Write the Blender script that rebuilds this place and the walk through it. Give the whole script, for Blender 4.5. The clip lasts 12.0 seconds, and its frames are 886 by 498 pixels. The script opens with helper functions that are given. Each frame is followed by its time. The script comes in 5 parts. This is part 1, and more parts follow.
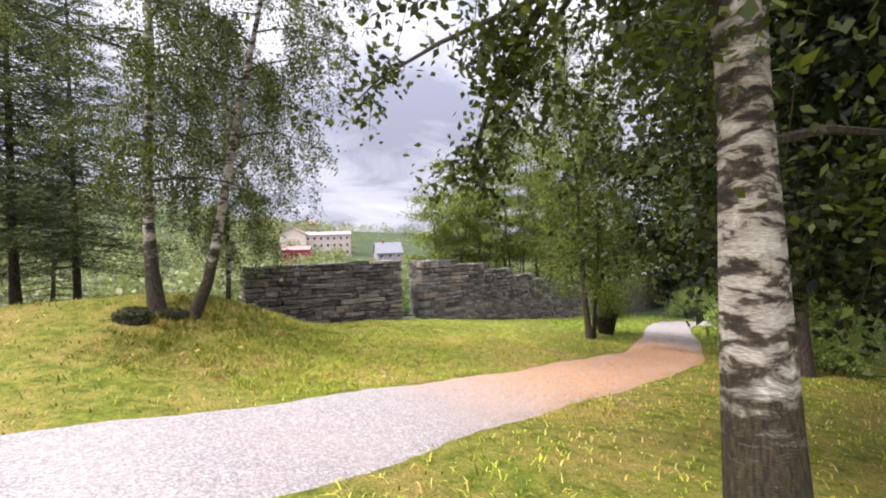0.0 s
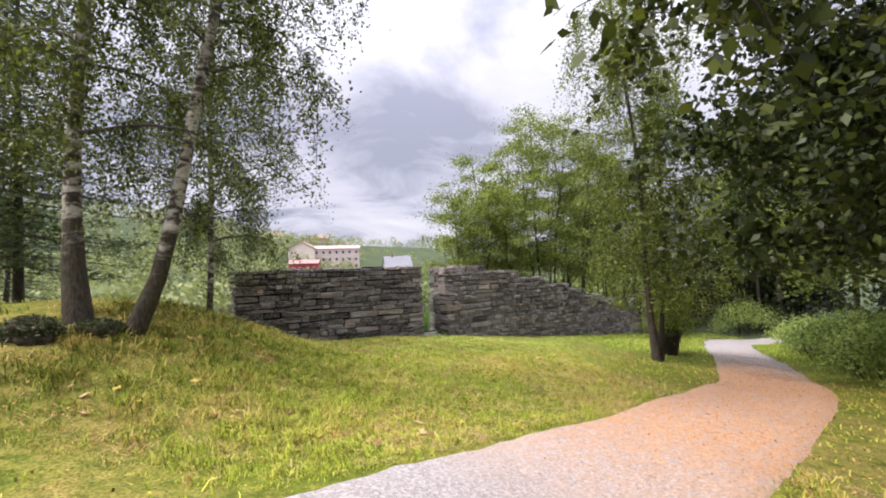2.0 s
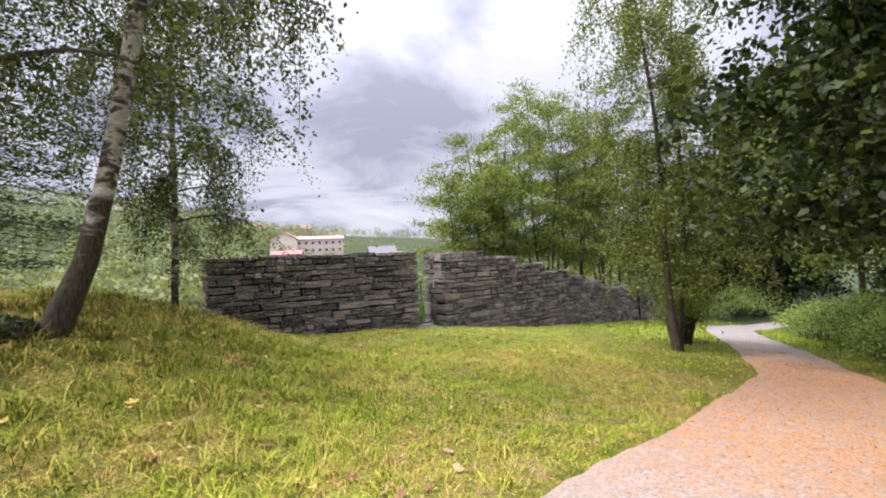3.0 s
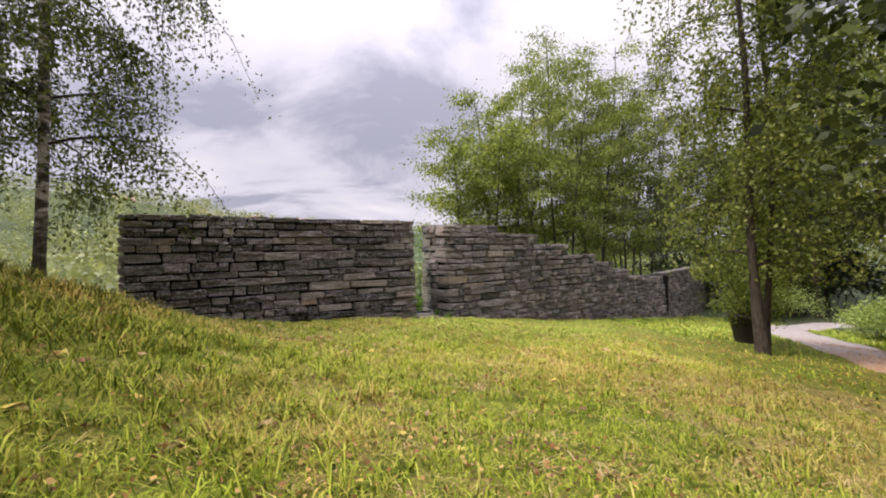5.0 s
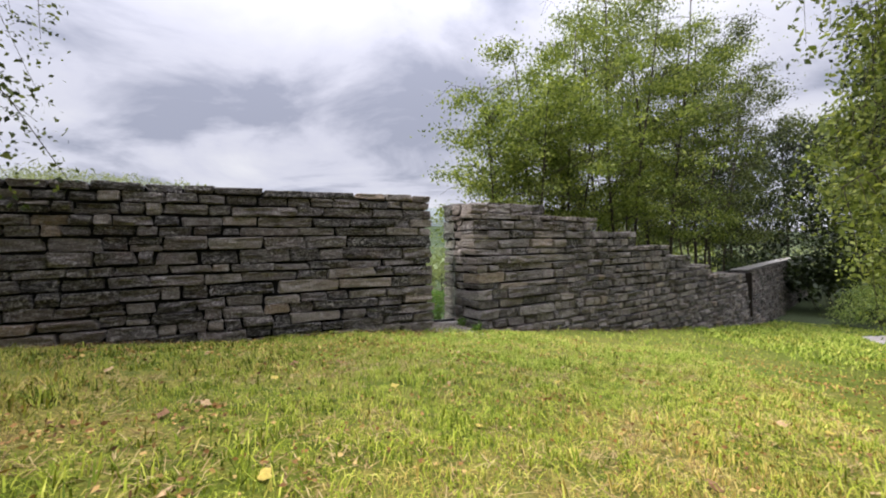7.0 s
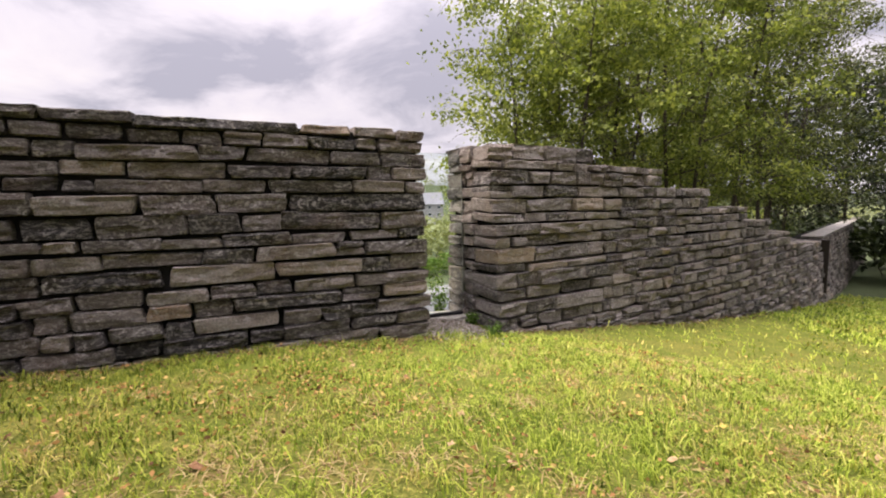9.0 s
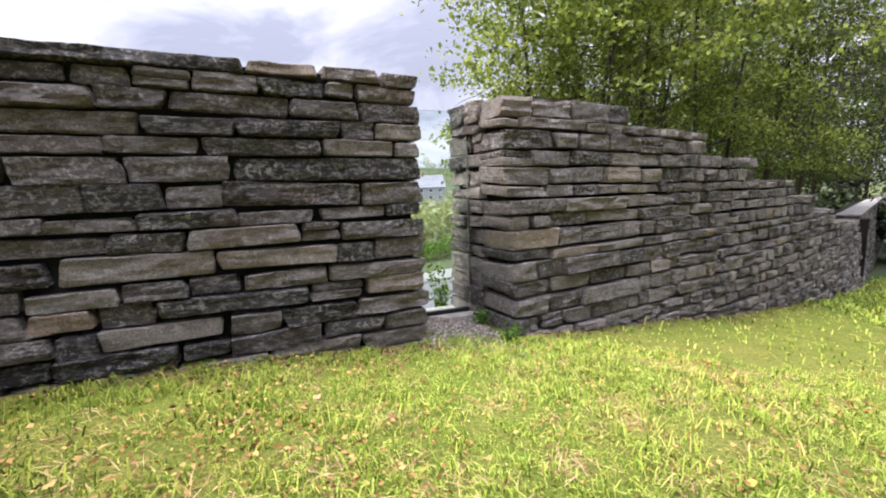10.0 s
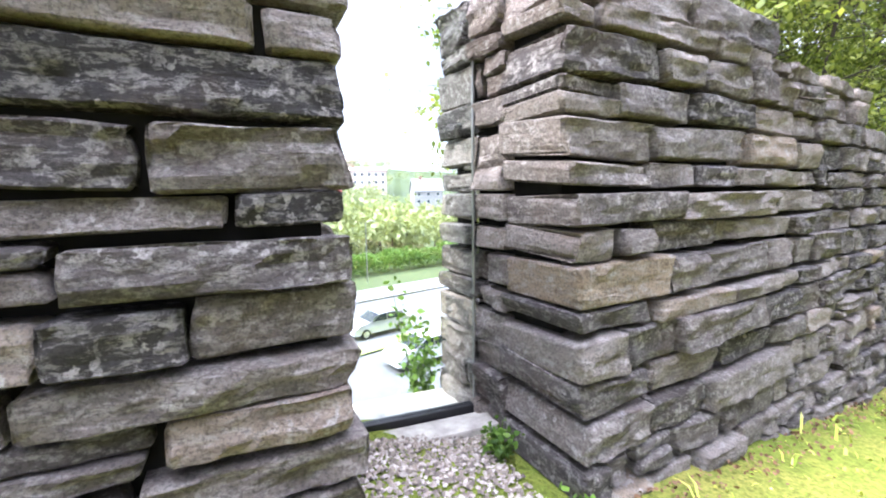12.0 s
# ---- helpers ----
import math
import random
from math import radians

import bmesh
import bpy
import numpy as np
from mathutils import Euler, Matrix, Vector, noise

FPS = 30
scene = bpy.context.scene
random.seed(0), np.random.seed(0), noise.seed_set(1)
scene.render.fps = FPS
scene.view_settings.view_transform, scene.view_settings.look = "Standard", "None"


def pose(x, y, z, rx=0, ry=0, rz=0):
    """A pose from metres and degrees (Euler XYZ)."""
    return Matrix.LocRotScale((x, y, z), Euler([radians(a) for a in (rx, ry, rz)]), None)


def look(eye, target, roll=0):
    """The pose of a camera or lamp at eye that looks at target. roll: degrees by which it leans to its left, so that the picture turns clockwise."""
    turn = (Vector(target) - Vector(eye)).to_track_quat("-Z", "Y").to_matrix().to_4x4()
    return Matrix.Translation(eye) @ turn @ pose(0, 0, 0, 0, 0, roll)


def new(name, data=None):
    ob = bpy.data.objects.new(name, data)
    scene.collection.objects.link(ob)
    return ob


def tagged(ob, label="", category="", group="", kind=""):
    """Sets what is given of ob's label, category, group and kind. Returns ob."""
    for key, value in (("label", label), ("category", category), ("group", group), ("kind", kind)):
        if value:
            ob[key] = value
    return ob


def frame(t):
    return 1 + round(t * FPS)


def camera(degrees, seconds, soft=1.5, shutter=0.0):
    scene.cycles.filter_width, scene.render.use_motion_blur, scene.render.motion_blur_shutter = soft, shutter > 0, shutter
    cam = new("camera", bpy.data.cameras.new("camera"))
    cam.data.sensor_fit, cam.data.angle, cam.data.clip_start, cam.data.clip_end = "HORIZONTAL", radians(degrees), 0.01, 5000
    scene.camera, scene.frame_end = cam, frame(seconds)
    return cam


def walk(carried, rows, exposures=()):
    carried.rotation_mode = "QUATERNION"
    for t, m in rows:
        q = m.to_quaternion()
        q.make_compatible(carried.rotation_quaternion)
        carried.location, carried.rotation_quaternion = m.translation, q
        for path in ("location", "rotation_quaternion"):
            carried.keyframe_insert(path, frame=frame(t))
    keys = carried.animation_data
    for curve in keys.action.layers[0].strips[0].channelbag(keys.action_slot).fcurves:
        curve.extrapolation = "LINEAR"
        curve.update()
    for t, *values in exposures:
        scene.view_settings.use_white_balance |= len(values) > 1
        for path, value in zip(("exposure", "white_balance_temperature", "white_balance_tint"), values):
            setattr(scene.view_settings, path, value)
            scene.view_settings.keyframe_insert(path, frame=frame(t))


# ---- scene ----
cam = camera(93.3, 12.0, 2.0)
PATH = [
    (0, (0.593, -0.469, 1.657), (0.534, 1.53, 1.672), -1.9),
    (0.5, (0.384, 0.215, 1.576), (0.295, 2.211, 1.665), -1.7),
    (1, (0.178, 0.951, 1.479), (-0.015, 2.937, 1.607), -1.6),
    (1.5, (0.007, 1.643, 1.419), (-0.106, 3.634, 1.571), -1.0),
    (2, (-0.25, 2.356, 1.254), (-0.346, 4.352, 1.343), -1.8),
    (2.5, (-0.568, 3.035, 1.167), (-0.648, 5.032, 1.235), -2.3),
    (3, (-0.775, 3.722, 1.114), (-0.797, 5.721, 1.152), -2.4),
    (3.2, (-0.82, 4.014, 1.107), (-0.817, 6.014, 1.122), -2.4),
    (4.8, (-0.928, 6.525, 0.429), (-0.927, 8.525, 0.468), -1.3),
    (5, (-0.93, 6.872, 0.402), (-0.954, 8.872, 0.427), -1.3),
    (5.5, (-0.925, 7.769, 0.378), (-0.988, 9.768, 0.382), -1.4),
    (6, (-0.87, 8.594, 0.419), (-0.981, 10.591, 0.403), -1.1),
    (6.5, (-0.785, 9.345, 0.453), (-0.941, 11.339, 0.435), -0.8),
    (7, (-0.846, 10.12, 0.296), (-1.032, 12.112, 0.293), -1.1),
    (7.2, (-0.824, 10.389, 0.298), (-1.025, 12.379, 0.287), -1.0),
    (8.8, (-0.876, 12.727, 0.358), (-1.125, 14.704, 0.18), -0.8),
    (9, (-0.927, 12.986, 0.344), (-1.186, 14.96, 0.154), -1.1),
    (9.5, (-1.047, 13.587, 0.36), (-1.308, 15.557, 0.132), -1.5),
    (10, (-1.085, 14.229, 0.211), (-1.353, 16.193, -0.057), -1.6),
    (10.5, (-1.124, 14.944, 0.066), (-1.39, 16.909, -0.191), -1.8),
    (11, (-1.165, 15.697, 0.031), (-1.404, 17.667, -0.216), -1.4),
    (11.5, (-1.267, 16.372, 0.056), (-1.493, 18.345, -0.18), -1.1),
    (12, (-1.333, 16.931, 0.091), (-1.589, 18.899, -0.157), -0.8),
]
walk(cam, [(t, look(eye, target, roll)) for t, eye, target, roll in PATH], [(0, 0.42, 6600, 13), (1.5, 0.32, 6600, 13), (3, 0.3, 6550, 13), (5, 0.2, 6900, 17), (6, 0.15, 6750, 14), (7, 0.12, 6600, 10), (9, 0.4, 7350, 17), (10, 0.7, 6450, 13), (11, 1.2, 5950, 13), (11.5, 1.55, 6050, 14), (12, 1.95, 6050, 14)])

# ---- world and sun: a bright overcast sky with broken grey cloud ----
SUN_EL, SUN_ROT = radians(50), radians(248)
world = bpy.data.worlds.new("overcast_sky")
scene.world = world
world.use_nodes = True
wt = world.node_tree
wt.nodes.clear()


def wn(kind, **kw):
    n = wt.nodes.new(kind)
    for k, v in kw.items():
        n.inputs[k].default_value = v
    return n


def wmath(op, a, b=None):
    n = wt.nodes.new("ShaderNodeMath")
    n.operation = op
    for i, v in enumerate((a, b)):
        if v is None:
            continue
        if isinstance(v, (int, float)):
            n.inputs[i].default_value = v
        else:
            wt.links.new(v, n.inputs[i])
    return n.outputs[0]


w_out = wt.nodes.new("ShaderNodeOutputWorld")
w_bg = wt.nodes.new("ShaderNodeBackground")
sky = wt.nodes.new("ShaderNodeTexSky")
sky.sky_type = "NISHITA"
sky.sun_disc = False
sky.sun_elevation, sky.sun_rotation = SUN_EL, SUN_ROT
w_co = wt.nodes.new("ShaderNodeTexCoord")
w_sep = wt.nodes.new("ShaderNodeSeparateXYZ")
wt.links.new(w_co.outputs["Generated"], w_sep.inputs[0])
zc = wmath("MAXIMUM", w_sep.outputs[2], 0.0)
den = wmath("ADD", zc, 0.16)
w_com = wt.nodes.new("ShaderNodeCombineXYZ")
wt.links.new(wmath("DIVIDE", w_sep.outputs[0], den), w_com.inputs[0])
wt.links.new(wmath("DIVIDE", w_sep.outputs[1], den), w_com.inputs[1])
w_com.inputs[2].default_value = 3.3
w_noise = wn("ShaderNodeTexNoise", Scale=1.15, Detail=8.0, Roughness=0.56, Distortion=0.45)
wt.links.new(w_com.outputs[0], w_noise.inputs["Vector"])
w_ramp = wt.nodes.new("ShaderNodeValToRGB")
for el, pos, col in zip([w_ramp.color_ramp.elements[0], w_ramp.color_ramp.elements[1], w_ramp.color_ramp.elements.new(0.5)],
                        (0.39, 0.64, 0.52), ((0.37, 0.39, 0.5, 1), (1.0, 0.97, 1.0, 1), (0.64, 0.65, 0.77, 1))):
    el.position, el.color = pos, col
wt.links.new(w_noise.outputs[0], w_ramp.inputs[0])
# the overcast dome is several times as bright overhead as at the horizon
w_gain = wmath("ADD", wmath("MULTIPLY", wmath("POWER", zc, 4.0), 7.0), 0.82)
w_cloud = wt.nodes.new("ShaderNodeMix")
w_cloud.data_type, w_cloud.blend_type = "RGBA", "MULTIPLY"
w_cloud.inputs["Factor"].default_value = 1.0
wt.links.new(w_ramp.outputs[0], w_cloud.inputs["A"])
wt.links.new(w_gain, w_cloud.inputs["B"])
w_skys = wt.nodes.new("ShaderNodeVectorMath")
w_skys.operation = "SCALE"
w_skys.inputs["Scale"].default_value = 0.1
wt.links.new(sky.outputs[0], w_skys.inputs[0])
w_mix = wt.nodes.new("ShaderNodeMix")
w_mix.data_type = "RGBA"
w_mix.inputs["Factor"].default_value = 0.93
wt.links.new(w_skys.outputs[0], w_mix.inputs["A"])
wt.links.new(w_cloud.outputs["Result"], w_mix.inputs["B"])
wt.links.new(w_mix.outputs["Result"], w_bg.inputs[0])
w_bg.inputs[1].default_value = 1.2
wt.links.new(w_bg.outputs[0], w_out.inputs[0])

sun = new("sun", bpy.data.lights.new("sun", "SUN"))
sun.data.energy, sun.data.angle, sun.data.color = 3.4, radians(12), (1.0, 0.93, 0.84)
sun.matrix_world = look((0, 0, 30), (0 + math.sin(SUN_ROT) * -30 / math.tan(SUN_EL), math.cos(SUN_ROT) * -30 / math.tan(SUN_EL), 0))


# ---- materials ----
class Mat:
    """A small node-graph builder round one Principled material."""

    def __init__(self, name, rough=0.85, spec=0.3):
        self.m = bpy.data.materials.new(name)
        self.m.use_nodes = True
        self.t = self.m.node_tree
        self.b = self.t.nodes["Principled BSDF"]
        self.b.inputs["Roughness"].default_value = rough
        self.b.inputs["Specular IOR Level"].default_value = spec
        self.co = self.t.nodes.new("ShaderNodeTexCoord").outputs["Object"]

    def put(self, v, sock):
        if isinstance(v, (int, float)):
            sock.default_value = v
        elif isinstance(v, tuple):
            sock.default_value = v if len(v) == 4 else (*v, 1)
        else:
            self.t.links.new(v, sock)

    def scaled(self, sx, sy, sz, src=None):
        n = self.t.nodes.new("ShaderNodeMapping")
        n.inputs["Scale"].default_value = (sx, sy, sz)
        self.t.links.new(src or self.co, n.inputs[0])
        return n.outputs[0]

    def world_co(self):
        return self.t.nodes.new("ShaderNodeNewGeometry").outputs["Position"]

    def noise(self, scale, detail=3.0, rough=0.55, vec=None, distort=0.0):
        n = self.t.nodes.new("ShaderNodeTexNoise")
        n.inputs["Scale"].default_value, n.inputs["Detail"].default_value = scale, detail
        n.inputs["Roughness"].default_value, n.inputs["Distortion"].default_value = rough, distort
        self.t.links.new(vec or self.co, n.inputs["Vector"])
        return n.outputs[0]

    def ramp(self, fac, *stops):
        n = self.t.nodes.new("ShaderNodeValToRGB")
        e = n.color_ramp.elements
        while len(e) < len(stops):
            e.new(0.5)
        for el, (p, c) in zip(e, stops):
            el.position = p
            el.color = (c, c, c, 1) if isinstance(c, (int, float)) else (*c, 1)
        self.put(fac, n.inputs[0])
        return n.outputs[0]

    def mix(self, fac, a, b, blend="MIX"):
        n = self.t.nodes.new("ShaderNodeMix")
        n.data_type, n.blend_type = "RGBA", blend
        self.put(fac, n.inputs["Factor"]), self.put(a, n.inputs["A"]), self.put(b, n.inputs["B"])
        return n.outputs["Result"]

    def calc(self, op, a, b=0.0):
        n = self.t.nodes.new("ShaderNodeMath")
        n.operation = op
        self.put(a, n.inputs[0]), self.put(b, n.inputs[1])
        return n.outputs[0]

    def rnd(self):
        a = self.t.nodes.new("ShaderNodeObjectInfo").outputs["Random"]
        b = self.t.nodes.new("ShaderNodeNewGeometry").outputs["Random Per Island"]
        return self.calc("FRACT", self.calc("ADD", self.calc("MULTIPLY", a, 7.31), b))

    def done(self, colour, bump=None, strength=0.4, dist=0.02, rough=None):
        self.put(colour, self.b.inputs["Base Color"])
        if rough is not None:
            self.put(rough, self.b.inputs["Roughness"])
        if bump is not None:
            n = self.t.nodes.new("ShaderNodeBump")
            n.inputs["Strength"].default_value, n.inputs["Distance"].default_value = strength, dist
            self.t.links.new(bump, n.inputs["Height"])
            self.t.links.new(n.outputs[0], self.b.inputs["Normal"])
        return self.m


def stone_material(name, *shades):
    m = Mat(name, 0.78, 0.4)
    w = m.world_co()
    r = m.rnd()
    base = m.ramp(r, *shades)
    dark = m.noise(4.5, 6.0, 0.65, m.scaled(0.6, 0.6, 2.6, w))
    base = m.mix(m.ramp(dark, (0.36, 0.6), (0.5, 0.0)), base, m.mix(0.6, base, (0.016, 0.015, 0.015)))
    # weathered crust in pale streaks along the bedding
    crust = m.noise(13.0, 9.0, 0.75, m.scaled(1.0, 1.0, 2.6, w), 0.4)
    base = m.mix(m.ramp(crust, (0.5, 0.0), (0.565, 0.65)), base, m.mix(0.55, base, (0.55, 0.52, 0.48)))
    stain = m.noise(1.4, 4.0, 0.6, w)
    base = m.mix(m.ramp(stain, (0.52, 0.0), (0.72, 0.5)), base, m.mix(0.6, base, (0.22, 0.13, 0.075)))
    # round grey lichen spots in patches
    lich = m.noise(24.0, 4.0, 0.55, w)
    spots = m.calc("MULTIPLY", m.ramp(lich, (0.56, 0.0), (0.6, 1.0)), m.ramp(m.noise(3.0, 3.0, 0.6, m.scaled(0.6, 0.6, 2.0, w)), (0.44, 0.0), (0.58, 0.9)))
    base = m.mix(m.calc("MULTIPLY", spots, 0.7), base, (0.55, 0.515, 0.485))
    fine = m.noise(75.0, 5.0, 0.75, w)
    base = m.mix(m.ramp(fine, (0.4, 0.75), (0.52, 0.0)), base, m.mix(0.7, base, (0.014, 0.013, 0.013)))
    # cleavage steps, fine bedding lines and chipped relief
    cleave = m.noise(7.0, 8.0, 0.75, m.scaled(1.0, 1.0, 3.6, w), 0.6)
    bed = m.noise(9.0, 6.0, 0.7, m.scaled(1.0, 1.0, 9.0, w), 0.3)
    big = m.noise(8.0, 7.0, 0.7, m.scaled(1, 1, 1.4, w))
    h = m.calc("ADD", m.calc("ADD", m.calc("MULTIPLY", cleave, 0.8), m.calc("MULTIPLY", big, 0.8)), m.calc("ADD", m.calc("MULTIPLY", bed, 0.35), m.calc("MULTIPLY", m.noise(48.0, 6.0, 0.8, w), 0.6)))
    return m.done(base, h, 1.0, 0.045)


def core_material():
    # rubble coloured near black, so shade in the open joints is painted in
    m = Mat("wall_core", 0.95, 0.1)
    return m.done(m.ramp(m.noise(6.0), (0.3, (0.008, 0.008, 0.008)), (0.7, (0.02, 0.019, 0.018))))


def ground_material():
    m = Mat("lawn_soil", 0.95, 0.1)
    w = m.world_co()
    a = m.noise(0.55, 4.0, 0.6, w)
    b = m.noise(5.0, 5.0, 0.65, w)
    c = m.noise(40.0, 3.0, 0.6, w)
    green = m.mix(m.ramp(b, (0.35, 0.0), (0.65, 1.0)), (0.09, 0.115, 0.015), (0.21, 0.235, 0.03))
    straw = m.mix(m.ramp(c, (0.35, 0.0), (0.65, 1.0)), (0.22, 0.15, 0.045), (0.4, 0.29, 0.1))
    col = m.mix(m.ramp(m.calc("ADD", m.calc("MULTIPLY", a, 0.6), m.calc("MULTIPLY", b, 0.4)), (0.44, 0.0), (0.6, 0.75)), green, straw)
    sep = m.t.nodes.new("ShaderNodeSeparateXYZ")
    m.t.links.new(w, sep.inputs[0])
    col = m.mix(m.ramp(m.calc("MULTIPLY", sep.outputs[1], 0.04), (0.5, 0.0), (0.68, 0.6)), col, (0.13, 0.17, 0.032))
    col = m.mix(m.ramp(c, (0.3, 0.6), (0.55, 0.0)), col, (0.05, 0.06, 0.015))
    ln = m.t.nodes.new("ShaderNodeVectorMath")
    ln.operation = "LENGTH"
    m.t.links.new(w, ln.inputs[0])
    wood = m.mix(m.noise(0.06, 4.0, 0.6, w), (0.035, 0.05, 0.025), (0.085, 0.105, 0.05))
    col = m.mix(m.ramp(m.calc("MULTIPLY", ln.outputs["Value"], 0.01), (0.24, 0.0), (0.34, 1.0)), col, wood)
    return m.done(col, m.calc("ADD", b, c), 0.7, 0.03)


def grass_material():
    m = Mat("grass_blade", 0.7, 0.12)
    w = m.world_co()
    r = m.t.nodes.new("ShaderNodeNewGeometry").outputs["Random Per Island"]
    patch = m.noise(0.55, 4.0, 0.6, w)
    mid = m.noise(4.0, 4.0, 0.65, w)
    green = m.ramp(r, (0.0, (0.085, 0.13, 0.01)), (0.45, (0.26, 0.335, 0.025)), (0.8, (0.45, 0.5, 0.05)), (1.0, (0.6, 0.6, 0.11)))
    straw = m.ramp(r, (0.0, (0.34, 0.2, 0.06)), (0.5, (0.58, 0.4, 0.11)), (1.0, (0.72, 0.55, 0.21)))
    f = m.calc("ADD", m.calc("MULTIPLY", patch, 0.4), m.calc("ADD", m.calc("MULTIPLY", mid, 0.45), m.calc("MULTIPLY", m.calc("FRACT", m.calc("MULTIPLY", r, 37.7)), 0.15)))
    sep = m.t.nodes.new("ShaderNodeSeparateXYZ")
    m.t.links.new(w, sep.inputs[0])
    # the damper strip along the walls stays green
    damp = m.ramp(m.calc("MULTIPLY", sep.outputs[1], 0.04), (0.5, 0.0), (0.7, 0.085))
    lush = m.ramp(r, (0.0, (0.08, 0.15, 0.012)), (0.45, (0.25, 0.34, 0.045)), (0.8, (0.41, 0.48, 0.085)), (1.0, (0.52, 0.55, 0.15)))
    green = m.mix(m.calc("MULTIPLY", damp, 11.0), green, lush)
    # mossy greens on the west mound, darkened to stand for the trees' shade
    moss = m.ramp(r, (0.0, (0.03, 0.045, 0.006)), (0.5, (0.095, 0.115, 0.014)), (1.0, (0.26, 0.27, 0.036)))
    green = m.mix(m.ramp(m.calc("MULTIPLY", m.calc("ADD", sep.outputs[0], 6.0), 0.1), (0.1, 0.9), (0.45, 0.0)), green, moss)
    damp = m.calc("ADD", damp, m.ramp(m.calc("MULTIPLY", m.calc("ADD", sep.outputs[0], 6.0), 0.1), (0.35, 0.05), (0.75, 0.0)))
    col = m.mix(m.ramp(m.calc("SUBTRACT", f, damp), (0.475, 0.0), (0.56, 0.85)), green, straw)
    m.b.inputs["Subsurface Weight"].default_value = 0.0
    return m.done(col)


def path_material():
    m = Mat("gravel_path", 0.92, 0.2)
    w = m.world_co()
    v = m.t.nodes.new("ShaderNodeTexVoronoi")
    v.inputs["Scale"].default_value = 55.0
    m.t.links.new(w, v.inputs["Vector"])
    sp = m.t.nodes.new("ShaderNodeSeparateXYZ")
    m.t.links.new(v.outputs["Color"], sp.inputs[0])
    grey = m.ramp(sp.outputs[0], (0.0, (0.19, 0.175, 0.17)), (0.6, (0.33, 0.305, 0.295)), (1.0, (0.47, 0.44, 0.425)))
    big = m.noise(0.8, 4.0, 0.6, w)
    grey = m.mix(m.ramp(big, (0.35, 0.35), (0.65, 0.0)), grey, (0.4, 0.34, 0.3))
    # birch litter lies on the stretch under the trees
    pos = m.t.nodes.new("ShaderNodeSeparateXYZ")
    m.t.links.new(w, pos.inputs[0])
    along = m.calc("ADD", m.calc("MULTIPLY", pos.outputs[0], 0.75), m.calc("MULTIPLY", pos.outputs[1], 0.55))
    near = m.ramp(m.calc("MULTIPLY", along, 0.05), (0.14, 0.0), (0.3, 1.0), (0.62, 1.0), (0.82, 0.0))
    lit = m.noise(30.0, 4.0, 0.7, w, 0.6)
    litter = m.ramp(lit, (0.32, (0.2, 0.095, 0.045)), (0.5, (0.5, 0.24, 0.09)), (0.7, (0.68, 0.4, 0.18)))
    cover = m.ramp(m.noise(7.0, 5.0, 0.7, w), (0.34, 0.25), (0.56, 1.0))
    col = m.mix(m.calc("MULTIPLY", m.calc("MULTIPLY", near, cover), 0.85), grey, litter)
    return m.done(col, m.calc("ADD", v.outputs["Distance"], lit), 0.5, 0.012)


def bark_material(name, white=True):
    m = Mat(name, 0.8, 0.25)
    w = m.world_co()
    bands = m.noise(3.4, 6.0, 0.66, m.scaled(1.1, 1.1, 2.5, w), 0.5)
    fine = m.noise(26.0, 4.0, 0.6, m.scaled(1, 1, 3.5, w))
    if white:
        col = m.ramp(bands, (0.4, (0.03, 0.024, 0.02)), (0.47, (0.1, 0.08, 0.065)), (0.52, (0.4, 0.36, 0.31)), (0.7, (0.74, 0.7, 0.65)))
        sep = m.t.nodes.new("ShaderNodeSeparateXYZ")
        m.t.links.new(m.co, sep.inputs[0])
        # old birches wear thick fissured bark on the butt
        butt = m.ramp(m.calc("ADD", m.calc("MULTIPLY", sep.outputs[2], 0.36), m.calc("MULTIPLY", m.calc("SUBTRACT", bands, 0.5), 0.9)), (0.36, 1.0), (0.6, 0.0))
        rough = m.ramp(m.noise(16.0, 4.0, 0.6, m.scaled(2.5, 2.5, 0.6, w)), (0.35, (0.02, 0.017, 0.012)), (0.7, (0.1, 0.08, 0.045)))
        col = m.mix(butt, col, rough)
    else:
        col = m.ramp(m.noise(14.0, 5.0, 0.65, m.scaled(2, 2, 0.5, w)), (0.35, (0.025, 0.02, 0.017)), (0.7, (0.12, 0.095, 0.075)))
    col = m.mix(m.ramp(fine, (0.4, 0.35), (0.65, 0.0)), col, (0.03, 0.026, 0.022))
    return m.done(col, m.calc("ADD", bands, fine), 0.7, 0.02)


def leaf_material(name, dark, mid, light, trans=0.35, patch=0.9, share=0.4):
    m = Mat(name, 0.5, 0.3)
    r = m.t.nodes.new("ShaderNodeNewGeometry").outputs["Random Per Island"]
    big = m.noise(patch, 3.0, 0.6, m.world_co())
    col = m.ramp(m.calc("ADD", m.calc("MULTIPLY", r, 1 - share), m.calc("MULTIPLY", big, share)), (0.15, dark), (0.5, mid), (0.85, light))
    m.done(col)
    tr = m.t.nodes.new("ShaderNodeBsdfTranslucent")
    m.t.links.new(m.mix(1.0, col, (1.0, 1.0, 0.55), "MULTIPLY"), tr.inputs[0])
    mx = m.t.nodes.new("ShaderNodeMixShader")
    mx.inputs[0].default_value = trans
    m.t.links.new(m.b.outputs[0], mx.inputs[1])
    m.t.links.new(tr.outputs[0], mx.inputs[2])
    m.t.links.new(mx.outputs[0], m.t.nodes["Material Output"].inputs[0])
    return m.m


